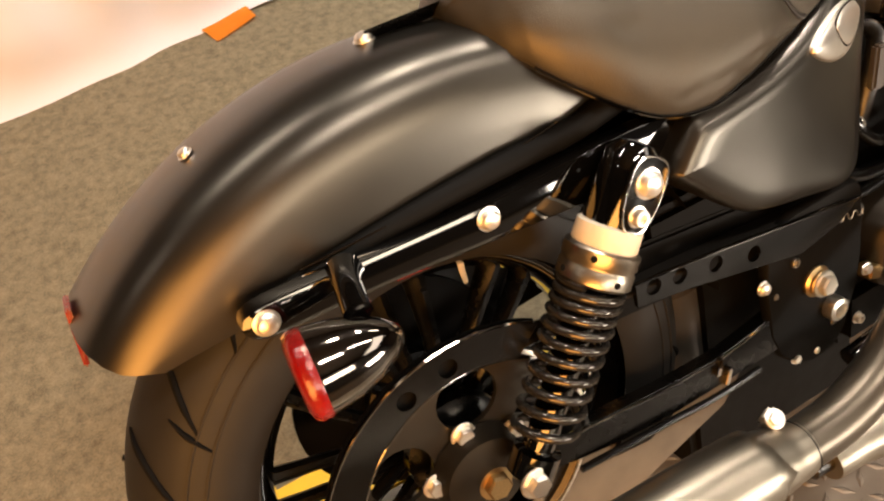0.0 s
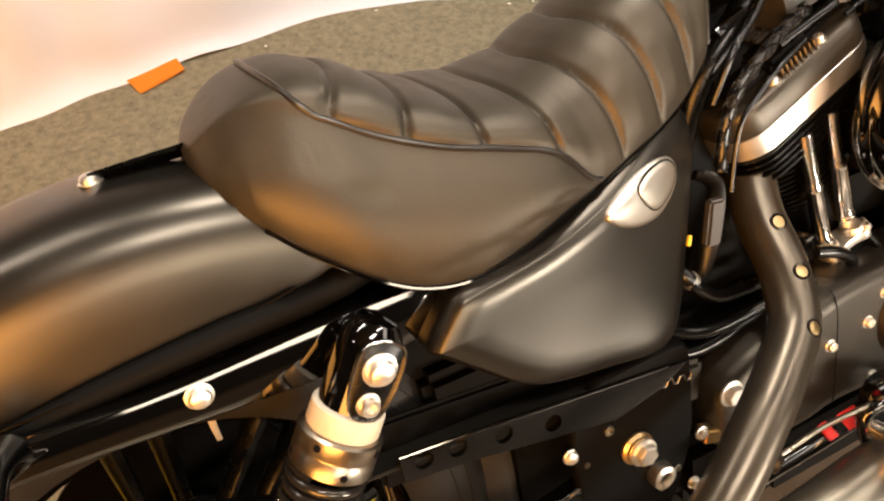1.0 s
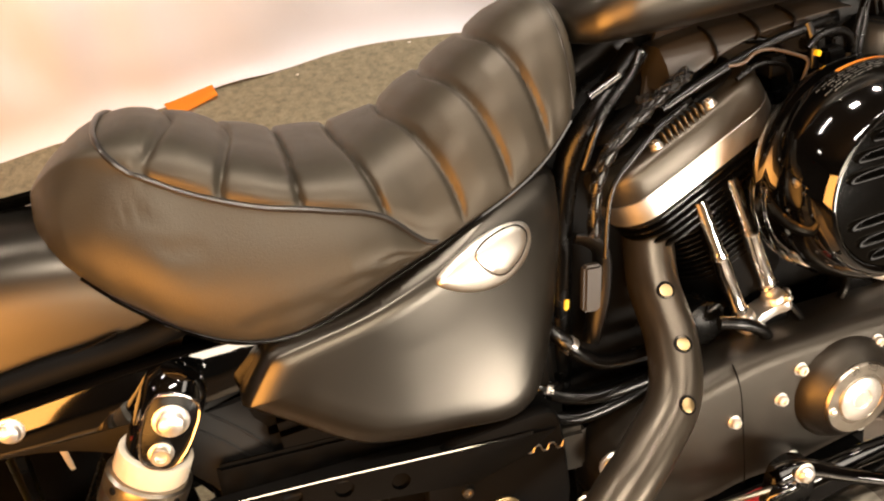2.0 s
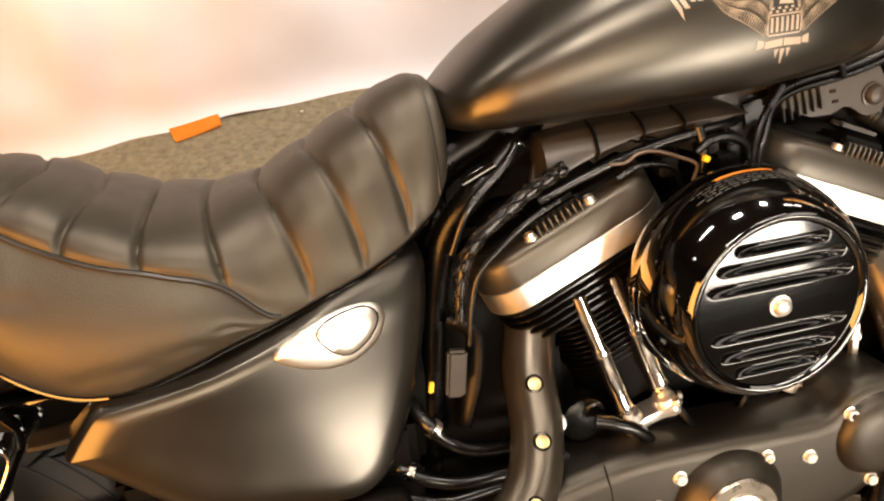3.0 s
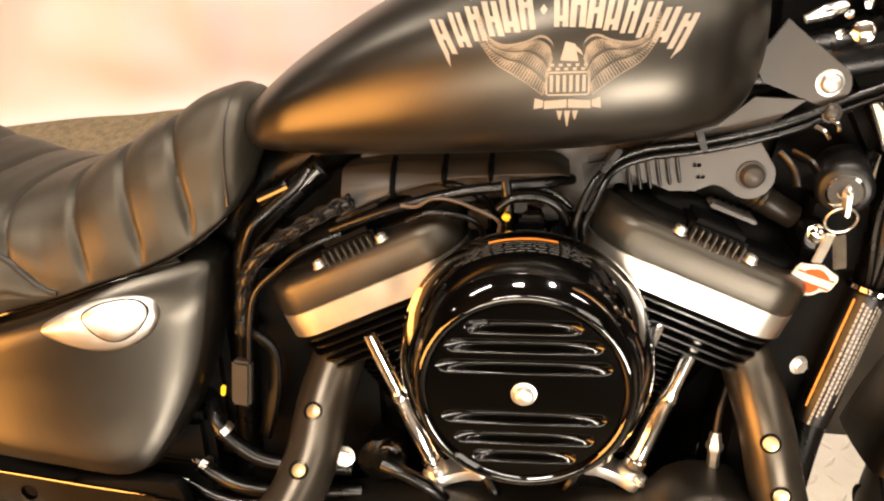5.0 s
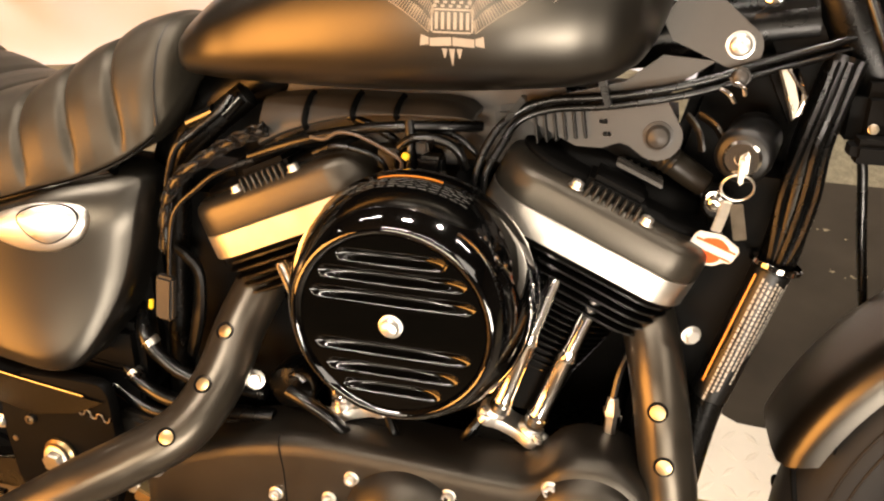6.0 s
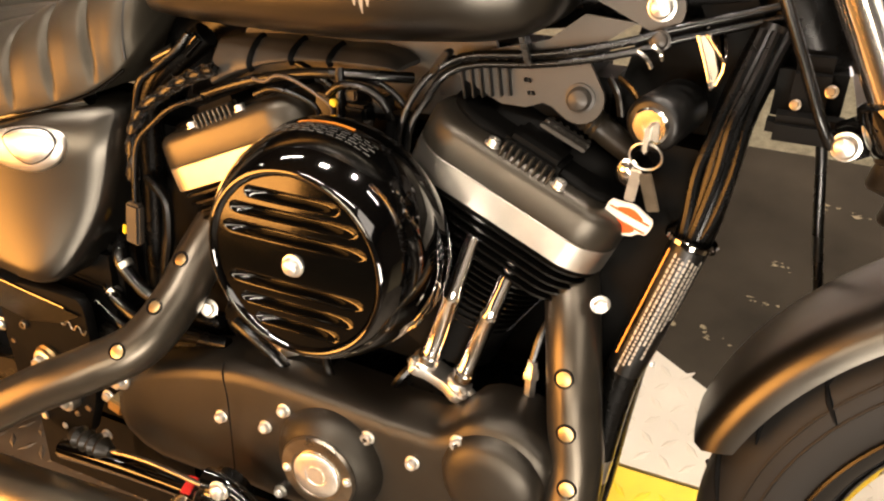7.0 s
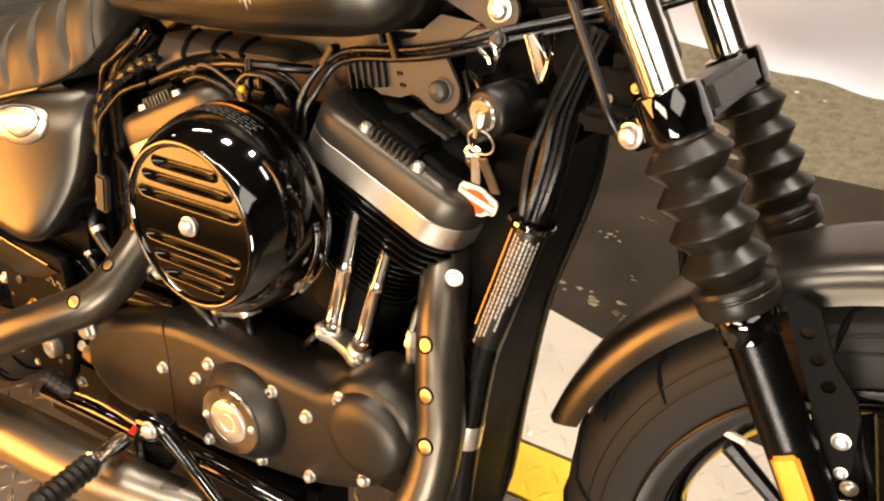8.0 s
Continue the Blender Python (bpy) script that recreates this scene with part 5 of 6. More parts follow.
part("pipe_stub", lathe([(0.012, -0.02), (0.012, 0.018), (0.008, 0.022)], (0.325, -0.24, 0.205), (-1, 0, 0.1), 18), BLACK, bike, "black stub of the lower pipe")
clamp = part("muffler_clamp", rbox((0.024, 0.020, 0.016), Matrix.Translation((0.272, -0.224, 0.288)) @ pose(0, 0, 0, 35, 0, 20), 0.004), STEEL, bike, "bright muffler clamp")
bolt(clamp, 0.268, -0.232, 0.298, 0.007, "hex", BRIGHT, (-0.2, -0.7, 0.7), "clamp_nut")
# ---- front end ----
FORK_DIR = Vector((0.177, 0, -0.321)).normalized()


def fork(side):
    y = 0.1 * side
    p = lambda f: Vector((1.276, y, 0.836)) + FORK_DIR * f
    ob = part("fork_leg", lathe([(0.0175, -0.22), (0.0175, 0.26)], p(0), FORK_DIR, 28), CHROME, bike, "chrome fork tube")
    part("lower_clamp", lathe([(0.020, 0.068), (0.025, 0.070), (0.0262, 0.076), (0.0262, 0.100), (0.025, 0.104), (0.020, 0.106)], p(0), FORK_DIR, 32), GLOSS, ob, "gloss black fork clamp")
    prof = [(0.0225, 0.104), (0.0245, 0.108)]
    for k in range(4):
        h = 0.110 + 0.0281 * k
        prof += [(0.0235, h), (0.0338, h + 0.0120), (0.0338, h + 0.0140), (0.0240, h + 0.0262)]
    prof += [(0.0310, 0.2235), (0.0325, 0.2265), (0.0325, 0.2300), (0.0314, 0.2310), (0.0314, 0.2325), (0.0325, 0.2335), (0.0325, 0.2410), (0.0305, 0.2460), (0.0235, 0.2490), (0.021, 0.2500)]
    part("gaiter", lathe(prof, p(0), FORK_DIR, 40), BOOT, ob, "ribbed black rubber fork gaiter", 25)
    part("slider_collar", lathe([(0.020, 0.242), (0.0245, 0.248), (0.0248, 0.258), (0.0230, 0.262), (0.0230, 0.270), (0.020, 0.273)], p(0), FORK_DIR, 32), GLOSS, ob)
    part("slider", lathe([(0.0205, 0.252), (0.0205, 0.60), (0.025, 0.61), (0.025, 0.66), (0.01, 0.67)], p(0), FORK_DIR, 28), BLACK, ob, "black fork slider")
    part("side_reflector", rbox((0.022, 0.006, 0.085), Matrix.Translation(p(0.405) + Vector((0, 0.023 * side, 0))) @ pose(0, 0, 0, 0, -28.9, 0), 0.003), ORANGE, ob, "amber side reflector")
    return ob


for side in (-1, 1):
    fork(side)
c = Vector((1.276, 0, 0.836)) + FORK_DIR * 0.088
tree_ob = part("lower_triple_clamp", rbox((0.052, 0.15, 0.030), Matrix.Translation(c) @ pose(0, 0, 0, 0, -28.9, 0), 0.006), GREYPLATE, bike, "grey-black lower fork yoke")
rbm = rbox((0.05, 0.03, 0.028), Matrix.Translation((1.300, -0.082, 0.742)) @ pose(0, 0, 0, 0, -28.9, 0), 0.008)
part("pinch_lug", rbm, GLOSS, tree_ob)
bolt(tree_ob, 1.288, -0.098, 0.736, 0.0085, "dome", BRIGHT, (-0.2, -1, 0))
part("steering_head", lathe([(0.028, -0.05), (0.030, -0.045), (0.030, 0.10), (0.028, 0.105)], Vector((1.215, 0, 0.86)), FORK_DIR, 28), BLACK, bike, "black steering head")


def front_fender():
    R, rings = 0.362, []
    prof = [(-0.066, 0.034), (-0.0655, 0.022), (-0.061, 0.011), (-0.050, 0.004), (-0.030, 0.001), (0, 0)]
    prof = prof + [(-y, d) for y, d in prof[-2::-1]]
    for i in range(50):
        f = i / 49
        ring = []
        for y, d in prof:
            a = radians(40 + (164 - 40 - 120 * max(0, d - 0.006)) * f)
            ring.append((FX + (R - d) * math.cos(a), y, FZ + (R - d) * math.sin(a)))
        rings.append(ring)
    bm = skin(bmesh.new(), rings, closed=False, caps=False)
    bmesh.ops.recalc_face_normals(bm, faces=bm.faces)
    bmesh.ops.solidify(bm, geom=bm.faces[:], thickness=0.002)
    return part("front_fender", bm, DENIM, bike, "satin black front mudguard", 50)


front_fender()

# ---- frame ----
for s in (-1, 1):
    ob = part("frame_down_tube", tube([(1.226, 0.022 * s, 0.80), (1.208, 0.042 * s, 0.73), (1.196, 0.056 * s, 0.63), (1.158, 0.062 * s, 0.49), (1.142, 0.062 * s, 0.36), (1.125, 0.062 * s, 0.20), (1.08, 0.07 * s, 0.13), (0.9, 0.09 * s, 0.12)], 0.0165, 16, 6), BLACK, bike, "black frame down tube")
    if s < 0:
        d = Vector((-0.038, -0.006, -0.14)).normalized()
        lab = part("tube_label", lathe([(0.0170, 0), (0.0172, 0.002), (0.0172, 0.135), (0.0170, 0.137)], Vector((1.1935, -0.0565, 0.621)), d, 24, caps=False), PLASTIC, ob, "black notice sticker with white print")
        u = d.cross(Vector((0, 1, 0))).normalized()
        w = d.cross(u)
        bm = bmesh.new()
        for row, end in enumerate((0.132, 0.126, 0.118, 0.098, 0.110, 0.076, 0.068)):
            a0 = radians(-27 + 13.5 * row)
            h = 0.006 + 0.002 * (row % 3)
            while h < end:
                ln = random.uniform(0.0018, 0.0060)
                q = []
                for hh, aa in ((h, a0), (h + ln, a0), (h + ln, a0 + 0.115), (h, a0 + 0.115)):
                    o = (-w if w.y > 0 else w) * math.cos(aa) + u * math.sin(aa)
                    q.append(bm.verts.new(Vector((1.1935, -0.0565, 0.621)) + d * hh + o * 0.0175))
                bm.faces.new(q)
                h += ln + 0.0012
        part("label_print", bm, WHITEINK, lab)["kind"] = "stuff"
        line = [Vector((1.1935, -0.0565, 0.621)) + d * h + ((-w if w.y > 0 else w) * math.cos(radians(-52)) + u * math.sin(radians(-52))) * 0.0174 for h in (0.006, 0.03, 0.06, 0.09, 0.12)]
        part("label_line", tube(line, 0.0011, 6, 2), ORANGEINK, lab, "orange line on the sticker")
        part("label_band", lathe([(0.0171, 0), (0.0174, 0.001), (0.0174, 0.03), (0.0171, 0.031)], Vector((1.144, -0.062, 0.385)), (-0.1, 0, -1), 20, caps=False), STEEL, ob)
rows = []
for x, z in ((1.205, 0.70), (1.194, 0.63), (1.158, 0.49), (1.142, 0.36), (1.125, 0.20)):
    rows.append([(x - 0.06, -0.035, z), (x + 0.012, -0.05, z), (x + 0.012, 0.06, z), (x - 0.06, 0.06, z)])
part("voltage_regulator", skin(bmesh.new(), rows), MATTE, bike, "black regulator panel between the down tubes")
part("neck_gusset", rbox((0.10, 0.03, 0.13), Matrix.Translation((1.155, 0.02, 0.735)) @ pose(0, 0, 0, 0, 12, 0), 0.01), MATTE, bike, "black frame gusset behind the ignition")
part("neck_casting", rbox((0.06, 0.05, 0.12), Matrix.Translation((1.195, 0.0, 0.80)) @ pose(0, 0, 0, 0, -28, 0), 0.01), MATTE, bike)
part("headstock_plate", rbox((0.13, 0.02, 0.15), Matrix.Translation((1.175, 0.06, 0.855)), 0.01), MATTE, bike)
part("backbone_tube", tube([(1.20, 0, 0.83), (1.0, 0, 0.80), (0.8, 0, 0.775), (0.62, 0, 0.72), (0.56, 0, 0.62)], 0.028, 16, 6), BLACK, bike, "black frame backbone")
part("seat_post_tube", tube([(0.69, -0.05, 0.742), (0.64, -0.06, 0.70), (0.608, -0.055, 0.66), (0.59, -0.045, 0.58), (0.575, -0.04, 0.45), (0.56, -0.04, 0.3)], 0.014, 12, 6), BLACK, bike, "gloss black frame tube")

# grey brackets between the tank and the engine
def ring_outline(cx, cz, r, a0, a1, n=9):
    return [(cx + r * math.cos(radians(a0 + (a1 - a0) * k / (n - 1))), cz + r * math.sin(radians(a0 + (a1 - a0) * k / (n - 1)))) for k in range(n)]


pts = [(0.955, 0.742), (1.00, 0.762), (1.050, 0.776), (1.079, 0.800), (1.122, 0.797), (1.099, 0.780), (1.085, 0.764), (1.090, 0.757)] + ring_outline(1.082, 0.7295, 0.0215, 20, -120) + [(1.058, 0.720), (1.050, 0.722), (1.035, 0.716), (1.012, 0.716)]
brk = part("coil_bracket", plate(pts, -0.048, -0.043, [(1.033, 0.740, 0.0022), (1.0365, 0.740, 0.0022), (1.037, 0.729, 0.0022), (1.0405, 0.729, 0.0022)]), GREYPLATE, bike, "grey painted bracket under the tank")
bolt(brk, 1.0825, -0.048, 0.7305, 0.0105, "dome", GREYPLATE)
pts = [(1.075, 0.83), (1.101, 0.864), (1.110, 0.856)] + ring_outline(1.139, 0.809, 0.0185, 40, -115) + [(1.10, 0.806), (1.085, 0.812)]
b2 = part("tank_bracket", plate(pts, -0.046, -0.041), GREYPLATE, bike, "grey tank mounting bracket")
bolt(b2, 1.139, -0.046, 0.811, 0.0092, "dome", BRIGHT)
bolt(b2, 1.142, -0.052, 0.786, 0.0068, "dome", GREYPLATE)
bm = rbox((0.10, 0.05, 0.035), Matrix.Translation((0.985, -0.012, 0.735)) @ pose(0, 0, 0, 0, -10, 0), 0.006)
coil = part("ignition_coil", bm, PLASTIC, bike, "ribbed black ignition coil")
for k in range(6):
    part("coil_rib", rbox((0.003, 0.058, 0.036), Matrix.Translation((0.975 + 0.0085 * k, -0.024, 0.734 + 0.0016 * k)) @ pose(0, 0, 0, 0, -10, 0), 0.001, None, 1), PLASTIC, coil)
part("coil_boot", lathe([(0.011, 0)] + [(0.0135 if k % 2 else 0.0120, 0.004 + 0.003 * k) for k in range(7)] + [(0.0125, 0.03), (0.0115, 0.055), (0.006, 0.058)], Vector((1.082, -0.03, 0.714)), (0.8, 0, -0.5), 24), BOOT, bike, "ribbed rubber coil boot")
cap = part("chrome_cap", lathe([(0.007, 0.03), (0.0095, 0.026), (0.010, 0.004), (0.0085, 0.0), (0.0075, -0.0005), (0.0002, -0.0006)], Vector((1.157, -0.055, 0.853)), (0.35, 1, -0.1), 28), CHROME, bike, "chrome cap on the steering head")
for k in range(5):
    a = radians(20 + 40 * k)
    bolt(cap, 1.170 + 0.024 * math.cos(a), -0.035, 0.850 + 0.024 * math.sin(a), 0.003, "dome", CHROME)
part("chrome_stem", tube([(1.118, -0.03, 0.862), (1.135, -0.03, 0.868), (1.15, -0.03, 0.872)], [0.004, 0.007, 0.005], 10, 4), CHROME, bike, "small chrome stem")
part("acorn_base", lathe([(0.013, 0.02), (0.013, 0), (0.010, -0.004), (0.001, -0.004)], Vector((1.137, -0.07, 0.680)), (0.1, 1, 0), 20), BLACK, bike)
bolt(bike, 1.136, -0.073, 0.684, 0.0075, "dome", CHROME, name="acorn_nut")
# wires that run down the frame tube
for k, (dx, dy) in enumerate(((-0.010, -0.014), (0.000, -0.019), (0.010, -0.013))):
    row = [(1.226 + dx, -0.022 + dy, 0.800), (1.217 + dx + 0.004 * math.sin(3 * k), -0.033 + dy, 0.765), (1.208 + dx, -0.042 + dy - 0.003 * (k % 2), 0.730), (1.203 + dx - 0.004 * math.cos(2 * k), -0.049 + dy, 0.690), (1.198 + dx, -0.054 + dy, 0.650), (1.193 + 0.6 * dx, -0.058 + 0.7 * dy, 0.625)]
    part("tube_wire", tube(row, 0.0042, 8, 5), BLACK, bike, "black wire along the frame tube")
part("wire_tie", lathe([(0.022, -0.003), (0.0235, -0.002), (0.0235, 0.002), (0.022, 0.003)], (1.1945, -0.0590, 0.628), (-0.26, -0.05, -0.96), 24, caps=False), BLACKCHROME, bike, "black tie round the wires")
# small black clutter and bright clips round the ignition
for a, b, r, m in (((1.115, -0.05, 0.752), (1.135, -0.06, 0.735), 0.005, HOSE), ((1.105, -0.045, 0.75), (1.12, -0.055, 0.722), 0.004, HOSE), ((1.170, -0.03, 0.80), (1.188, -0.05, 0.762), 0.004, BLACKCHROME), ((1.185, -0.03, 0.795), (1.192, -0.05, 0.758), 0.003, BLACKCHROME)):
    m0, m1 = Vector(a), Vector(b)
    part("clip", tube([m0, (m0 + m1) / 2 + Vector((0.003, -0.004, 0.002)), m1], r, 8, 4, flat=0.5), m, bike)

# wiring duct
DUCT = [(0.712, 0.7415, 0.6975), (0.722, 0.7435, 0.7035), (0.7614, 0.7478, 0.7205), (0.809, 0.7502, 0.7330), (0.850, 0.7500, 0.7368), (0.896, 0.7506, 0.7380), (0.915, 0.7460, 0.7385), (0.924, 0.7400, 0.7375)]
rows = []
for k in range(41):
    x = 0.712 + (0.922 - 0.712) * k / 40
    zt, zb = lerp_rows(DUCT, x)
    h = max(zt - zb, 0.004)
    rows.append([(x, -0.020, zb), (x, -0.072, zb), (x, -0.0765, zb + 0.08 * h), (x, -0.0770, zb + 0.2 * h), (x, -0.0700, zb + 0.62 * h), (x, -0.0590, zb + 0.95 * h), (x, -0.0540, zt), (x, -0.020, zt)])
duct = part("wiring_duct", skin(bmesh.new(), rows), DUCTGREY, bike, "satin dark grey plastic wiring duct under the tank")
for x in (0.762, 0.810, 0.852):
    zt, zb = lerp_rows(DUCT, x)
    part("cable_tie", tube([(x, -0.050, zt + 0.0015), (x, -0.0605, zb + 0.95 * (zt - zb)), (x, -0.0722, zb + 0.62 * (zt - zb)), (x, -0.0785, zb + 0.2 * (zt - zb)), (x, -0.074, zb - 0.002)], 0.0034, 6, 3, flat=0.5), MATTE, duct, "black cable tie")
part("frame_cover", plate([(0.705, 0.684), (0.718, 0.735), (0.740, 0.776), (0.99, 0.790), (1.00, 0.752), (0.955, 0.690), (0.905, 0.690), (0.86, 0.705), (0.76, 0.690)], -0.030, -0.024), GREYPLATE, bike, "dull grey frame cover behind the wiring duct")
part("duct_lower_tube", tube([(0.70, -0.075, 0.686), (0.76, -0.080, 0.709), (0.82, -0.080, 0.724), (0.86, -0.079, 0.729), (0.90, -0.070, 0.730), (0.925, -0.050, 0.728)], 0.0052, 10, 5), HOSE, duct)
for p, q in (((0.630, -0.062, 0.712), (0.662, -0.066, 0.727)), ((0.672, -0.066, 0.724), (0.690, -0.062, 0.742))):
    part("loom_sleeve", tube([p, q], 0.007, 10, 3), GLOSS, duct, "gloss black sleeve")


def cable(name, pts, r, material, label):
    return part(name, tube(pts, r, 10, 6), material, bike, label)


CABLE = [(0.9235, -0.080, 0.655), (0.9265, -0.077, 0.690), (0.938, -0.070, 0.722), (0.958, -0.061, 0.745), (0.986, -0.057, 0.757), (1.034, -0.056, 0.763), (1.079, -0.056, 0.772), (1.120, -0.053, 0.7835), (1.150, -0.048, 0.795), (1.20, -0.035, 0.810), (1.27, -0.01, 0.832), (1.33, 0.02, 0.86)]
for k in range(2):
    cb = cable("throttle_cable", [(x + (0.0085 * k if z < 0.74 else 0.002 * k), y + 0.003 * k, z - (0.0 if z < 0.70 else 0.0085 * k)) for x, y, z in CABLE], 0.0036, HOSE, "black control cable")
for p, turn in ((CABLE[3], 35), ((1.034, -0.056, 0.764), -20)):
    part("cable_clip", rbox((0.006, 0.014, 0.026), Matrix.Translation((p[0], p[1], p[2] + 0.004)) @ pose(0, 0, 0, 0, turn, 0), 0.001), BLACK, cb)


def braid(pts, r, strands=8, turns=20):
    """A loom of wound strands along a line."""
    line = curve(pts, 14)
    core = part("wiring_loom", tube(pts, r * 0.8, 10, 6), HOSE, bike, "braided black wiring loom")
    n = len(line)
    for way in (1, -1):
        for s in range(strands // 2):
            path, up = [], Vector((0, -1, 0))
            for i, p in enumerate(line):
                d = (line[min(i + 1, n - 1)] - line[max(i - 1, 0)]).normalized()
                u = (up - d * up.dot(d)).normalized()
                w = d.cross(u)
                a = way * 2 * math.pi * (turns * i / n) + 2 * math.pi * s / (strands // 2)
                path.append(p + (u * math.cos(a) + w * math.sin(a)) * r * (0.86 + 0.06 * way))
            part("strand", tube(path, r * 0.19, 5, 1), LOOM, core)
    return core


braid([(0.725, -0.085, 0.718), (0.70, -0.088, 0.708), (0.668, -0.09, 0.690), (0.630, -0.092, 0.662), (0.613, -0.092, 0.63), (0.606, -0.092, 0.583)], 0.0074)
cable("wiring_loom", [(0.715, -0.094, 0.690), (0.680, -0.10, 0.676), (0.652, -0.10, 0.655), (0.628, -0.10, 0.632), (0.618, -0.10, 0.60), (0.612, -0.10, 0.56)], 0.0028, HOSE, "thin black wire")
cable("vent_hose", [(0.683, -0.07, 0.745), (0.67, -0.075, 0.728), (0.645, -0.08, 0.708), (0.625, -0.085, 0.69), (0.608, -0.08, 0.65)], 0.0042, HOSE, "black rubber hose")
part("connector", rbox((0.020, 0.012, 0.052), Matrix.Translation((0.597, -0.090, 0.527)) @ pose(0, 0, 0, 0, 8, 0), 0.003), GREYPLATE, bike, "grey-black electrical connector")
# plugs and wires between the cylinders
TANWIRE = mat("tan_wire", (0.075, 0.055, 0.04), 0.35, var=0.15)
for k, (row, r, m) in enumerate((
    ([(0.770, -0.085, 0.714), (0.785, -0.087, 0.7135), (0.799, -0.088, 0.721), (0.817, -0.088, 0.720), (0.842, -0.088, 0.710), (0.859, -0.088, 0.700), (0.858, -0.086, 0.687), (0.852, -0.085, 0.672)], 0.0018, TANWIRE),
    ([(0.865, -0.08, 0.735), (0.868, -0.085, 0.715), (0.868, -0.085, 0.690)], 0.005, HOSE),
    ([(0.858, -0.09, 0.712), (0.872, -0.09, 0.722), (0.895, -0.088, 0.722), (0.912, -0.085, 0.712), (0.918, -0.08, 0.695)], 0.0042, HOSE),
    ([(0.845, -0.07, 0.725), (0.87, -0.075, 0.728), (0.905, -0.07, 0.722), (0.925, -0.065, 0.705)], 0.003, HOSE),
    ([(0.80, -0.06, 0.73), (0.83, -0.065, 0.722), (0.85, -0.06, 0.705), (0.845, -0.05, 0.68)], 0.004, HOSE),
    ([(0.775, -0.09, 0.700), (0.80, -0.09, 0.709), (0.835, -0.085, 0.700), (0.846, -0.08, 0.68)], 0.003, HOSE))):
    cable("wire", row, r, m, "thin tan wire" if m is TANWIRE else "black wire")
for x, y, z, w, h in ((0.875, -0.075, 0.712, 0.018, 0.012), (0.905, -0.07, 0.705, 0.014, 0.016), (0.840, -0.06, 0.695, 0.02, 0.02), (0.915, -0.06, 0.685, 0.016, 0.022)):
    part("plug", rbox((w, 0.02, h), Matrix.Translation((x, y, z)) @ pose(0, 0, 0, 0, 15 * math.sin(90 * x), 0), 0.002), PLASTIC, bike, "black wiring plug")
part("plug", rbox((0.024, 0.012, 0.014), Matrix.Translation((0.889, -0.088, 0.687)), 0.002), GREYPLATE, bike, "grey wiring plug")
part("sensor_plug", rbox((0.022, 0.02, 0.02), Matrix.Translation((0.888, -0.085, 0.697)), 0.003), BLACK, bike)
bm = rbox((0.007, 0.005, 0.006), Matrix.Translation((0.866, -0.094, 0.706)) @ pose(0, 0, 0, 0, 25, 0), 0.001)
part("yellow_clip", bm, YELLOW, bike, "small yellow wiring clip")
part("intake_body", rbox((0.10, 0.12, 0.10), Matrix.Translation((0.885, 0.0, 0.63)), 0.02), BLACK, bike)

# hoses behind the rear pipe
for k, (a, b, c, e) in enumerate((((0.561, -0.086, 0.474), (0.583, -0.088, 0.447), (0.618, -0.086, 0.428), (0.70, -0.080, 0.420)), ((0.528, -0.080, 0.423), (0.558, -0.086, 0.404), (0.605, -0.090, 0.394), (0.71, -0.084, 0.394)), ((0.506, -0.080, 0.405), (0.534, -0.086, 0.386), (0.58, -0.088, 0.374), (0.68, -0.080, 0.380)))):
    h = cable("oil_hose", [tuple(Vector(a) + (Vector(a) - Vector(b)) * 0.8 + Vector((0, 0.03, 0))), a, b, c, e], 0.0085, HOSE, "black rubber oil hose")
    v = (Vector(b) - Vector(a)).normalized()
    part("hose_clamp", lathe([(0.0086, 0), (0.0102, 0.001), (0.0102, 0.008), (0.0086, 0.009)], Vector(a) + v * 0.006, v, 16), STEEL, h, "bright hose clamp")
cable("oil_line", [(0.738, -0.10, 0.441), (0.76, -0.105, 0.435), (0.785, -0.105, 0.42), (0.80, -0.10, 0.40)], 0.0075, HOSE, "black oil line")

# ignition switch
ign = part("ignition_switch", lathe([(0.018, 0.06), (0.0225, 0.05), (0.0235, 0.01), (0.0235, -0.002), (0.0215, -0.006), (0.0185, -0.0075)], Vector((1.152, -0.078, 0.727)), (0.25, 1, 0.1), 36), PLASTIC, bike, "black ignition switch housing")
part("key_barrel", lathe([(0.0155, -0.004), (0.0155, -0.009), (0.0135, -0.011), (0.006, -0.011), (0.0055, -0.009), (0.001, -0.009)], Vector((1.152, -0.078, 0.727)), (0.25, 1, 0.1), 30), CHROME, ign, "chrome key barrel")


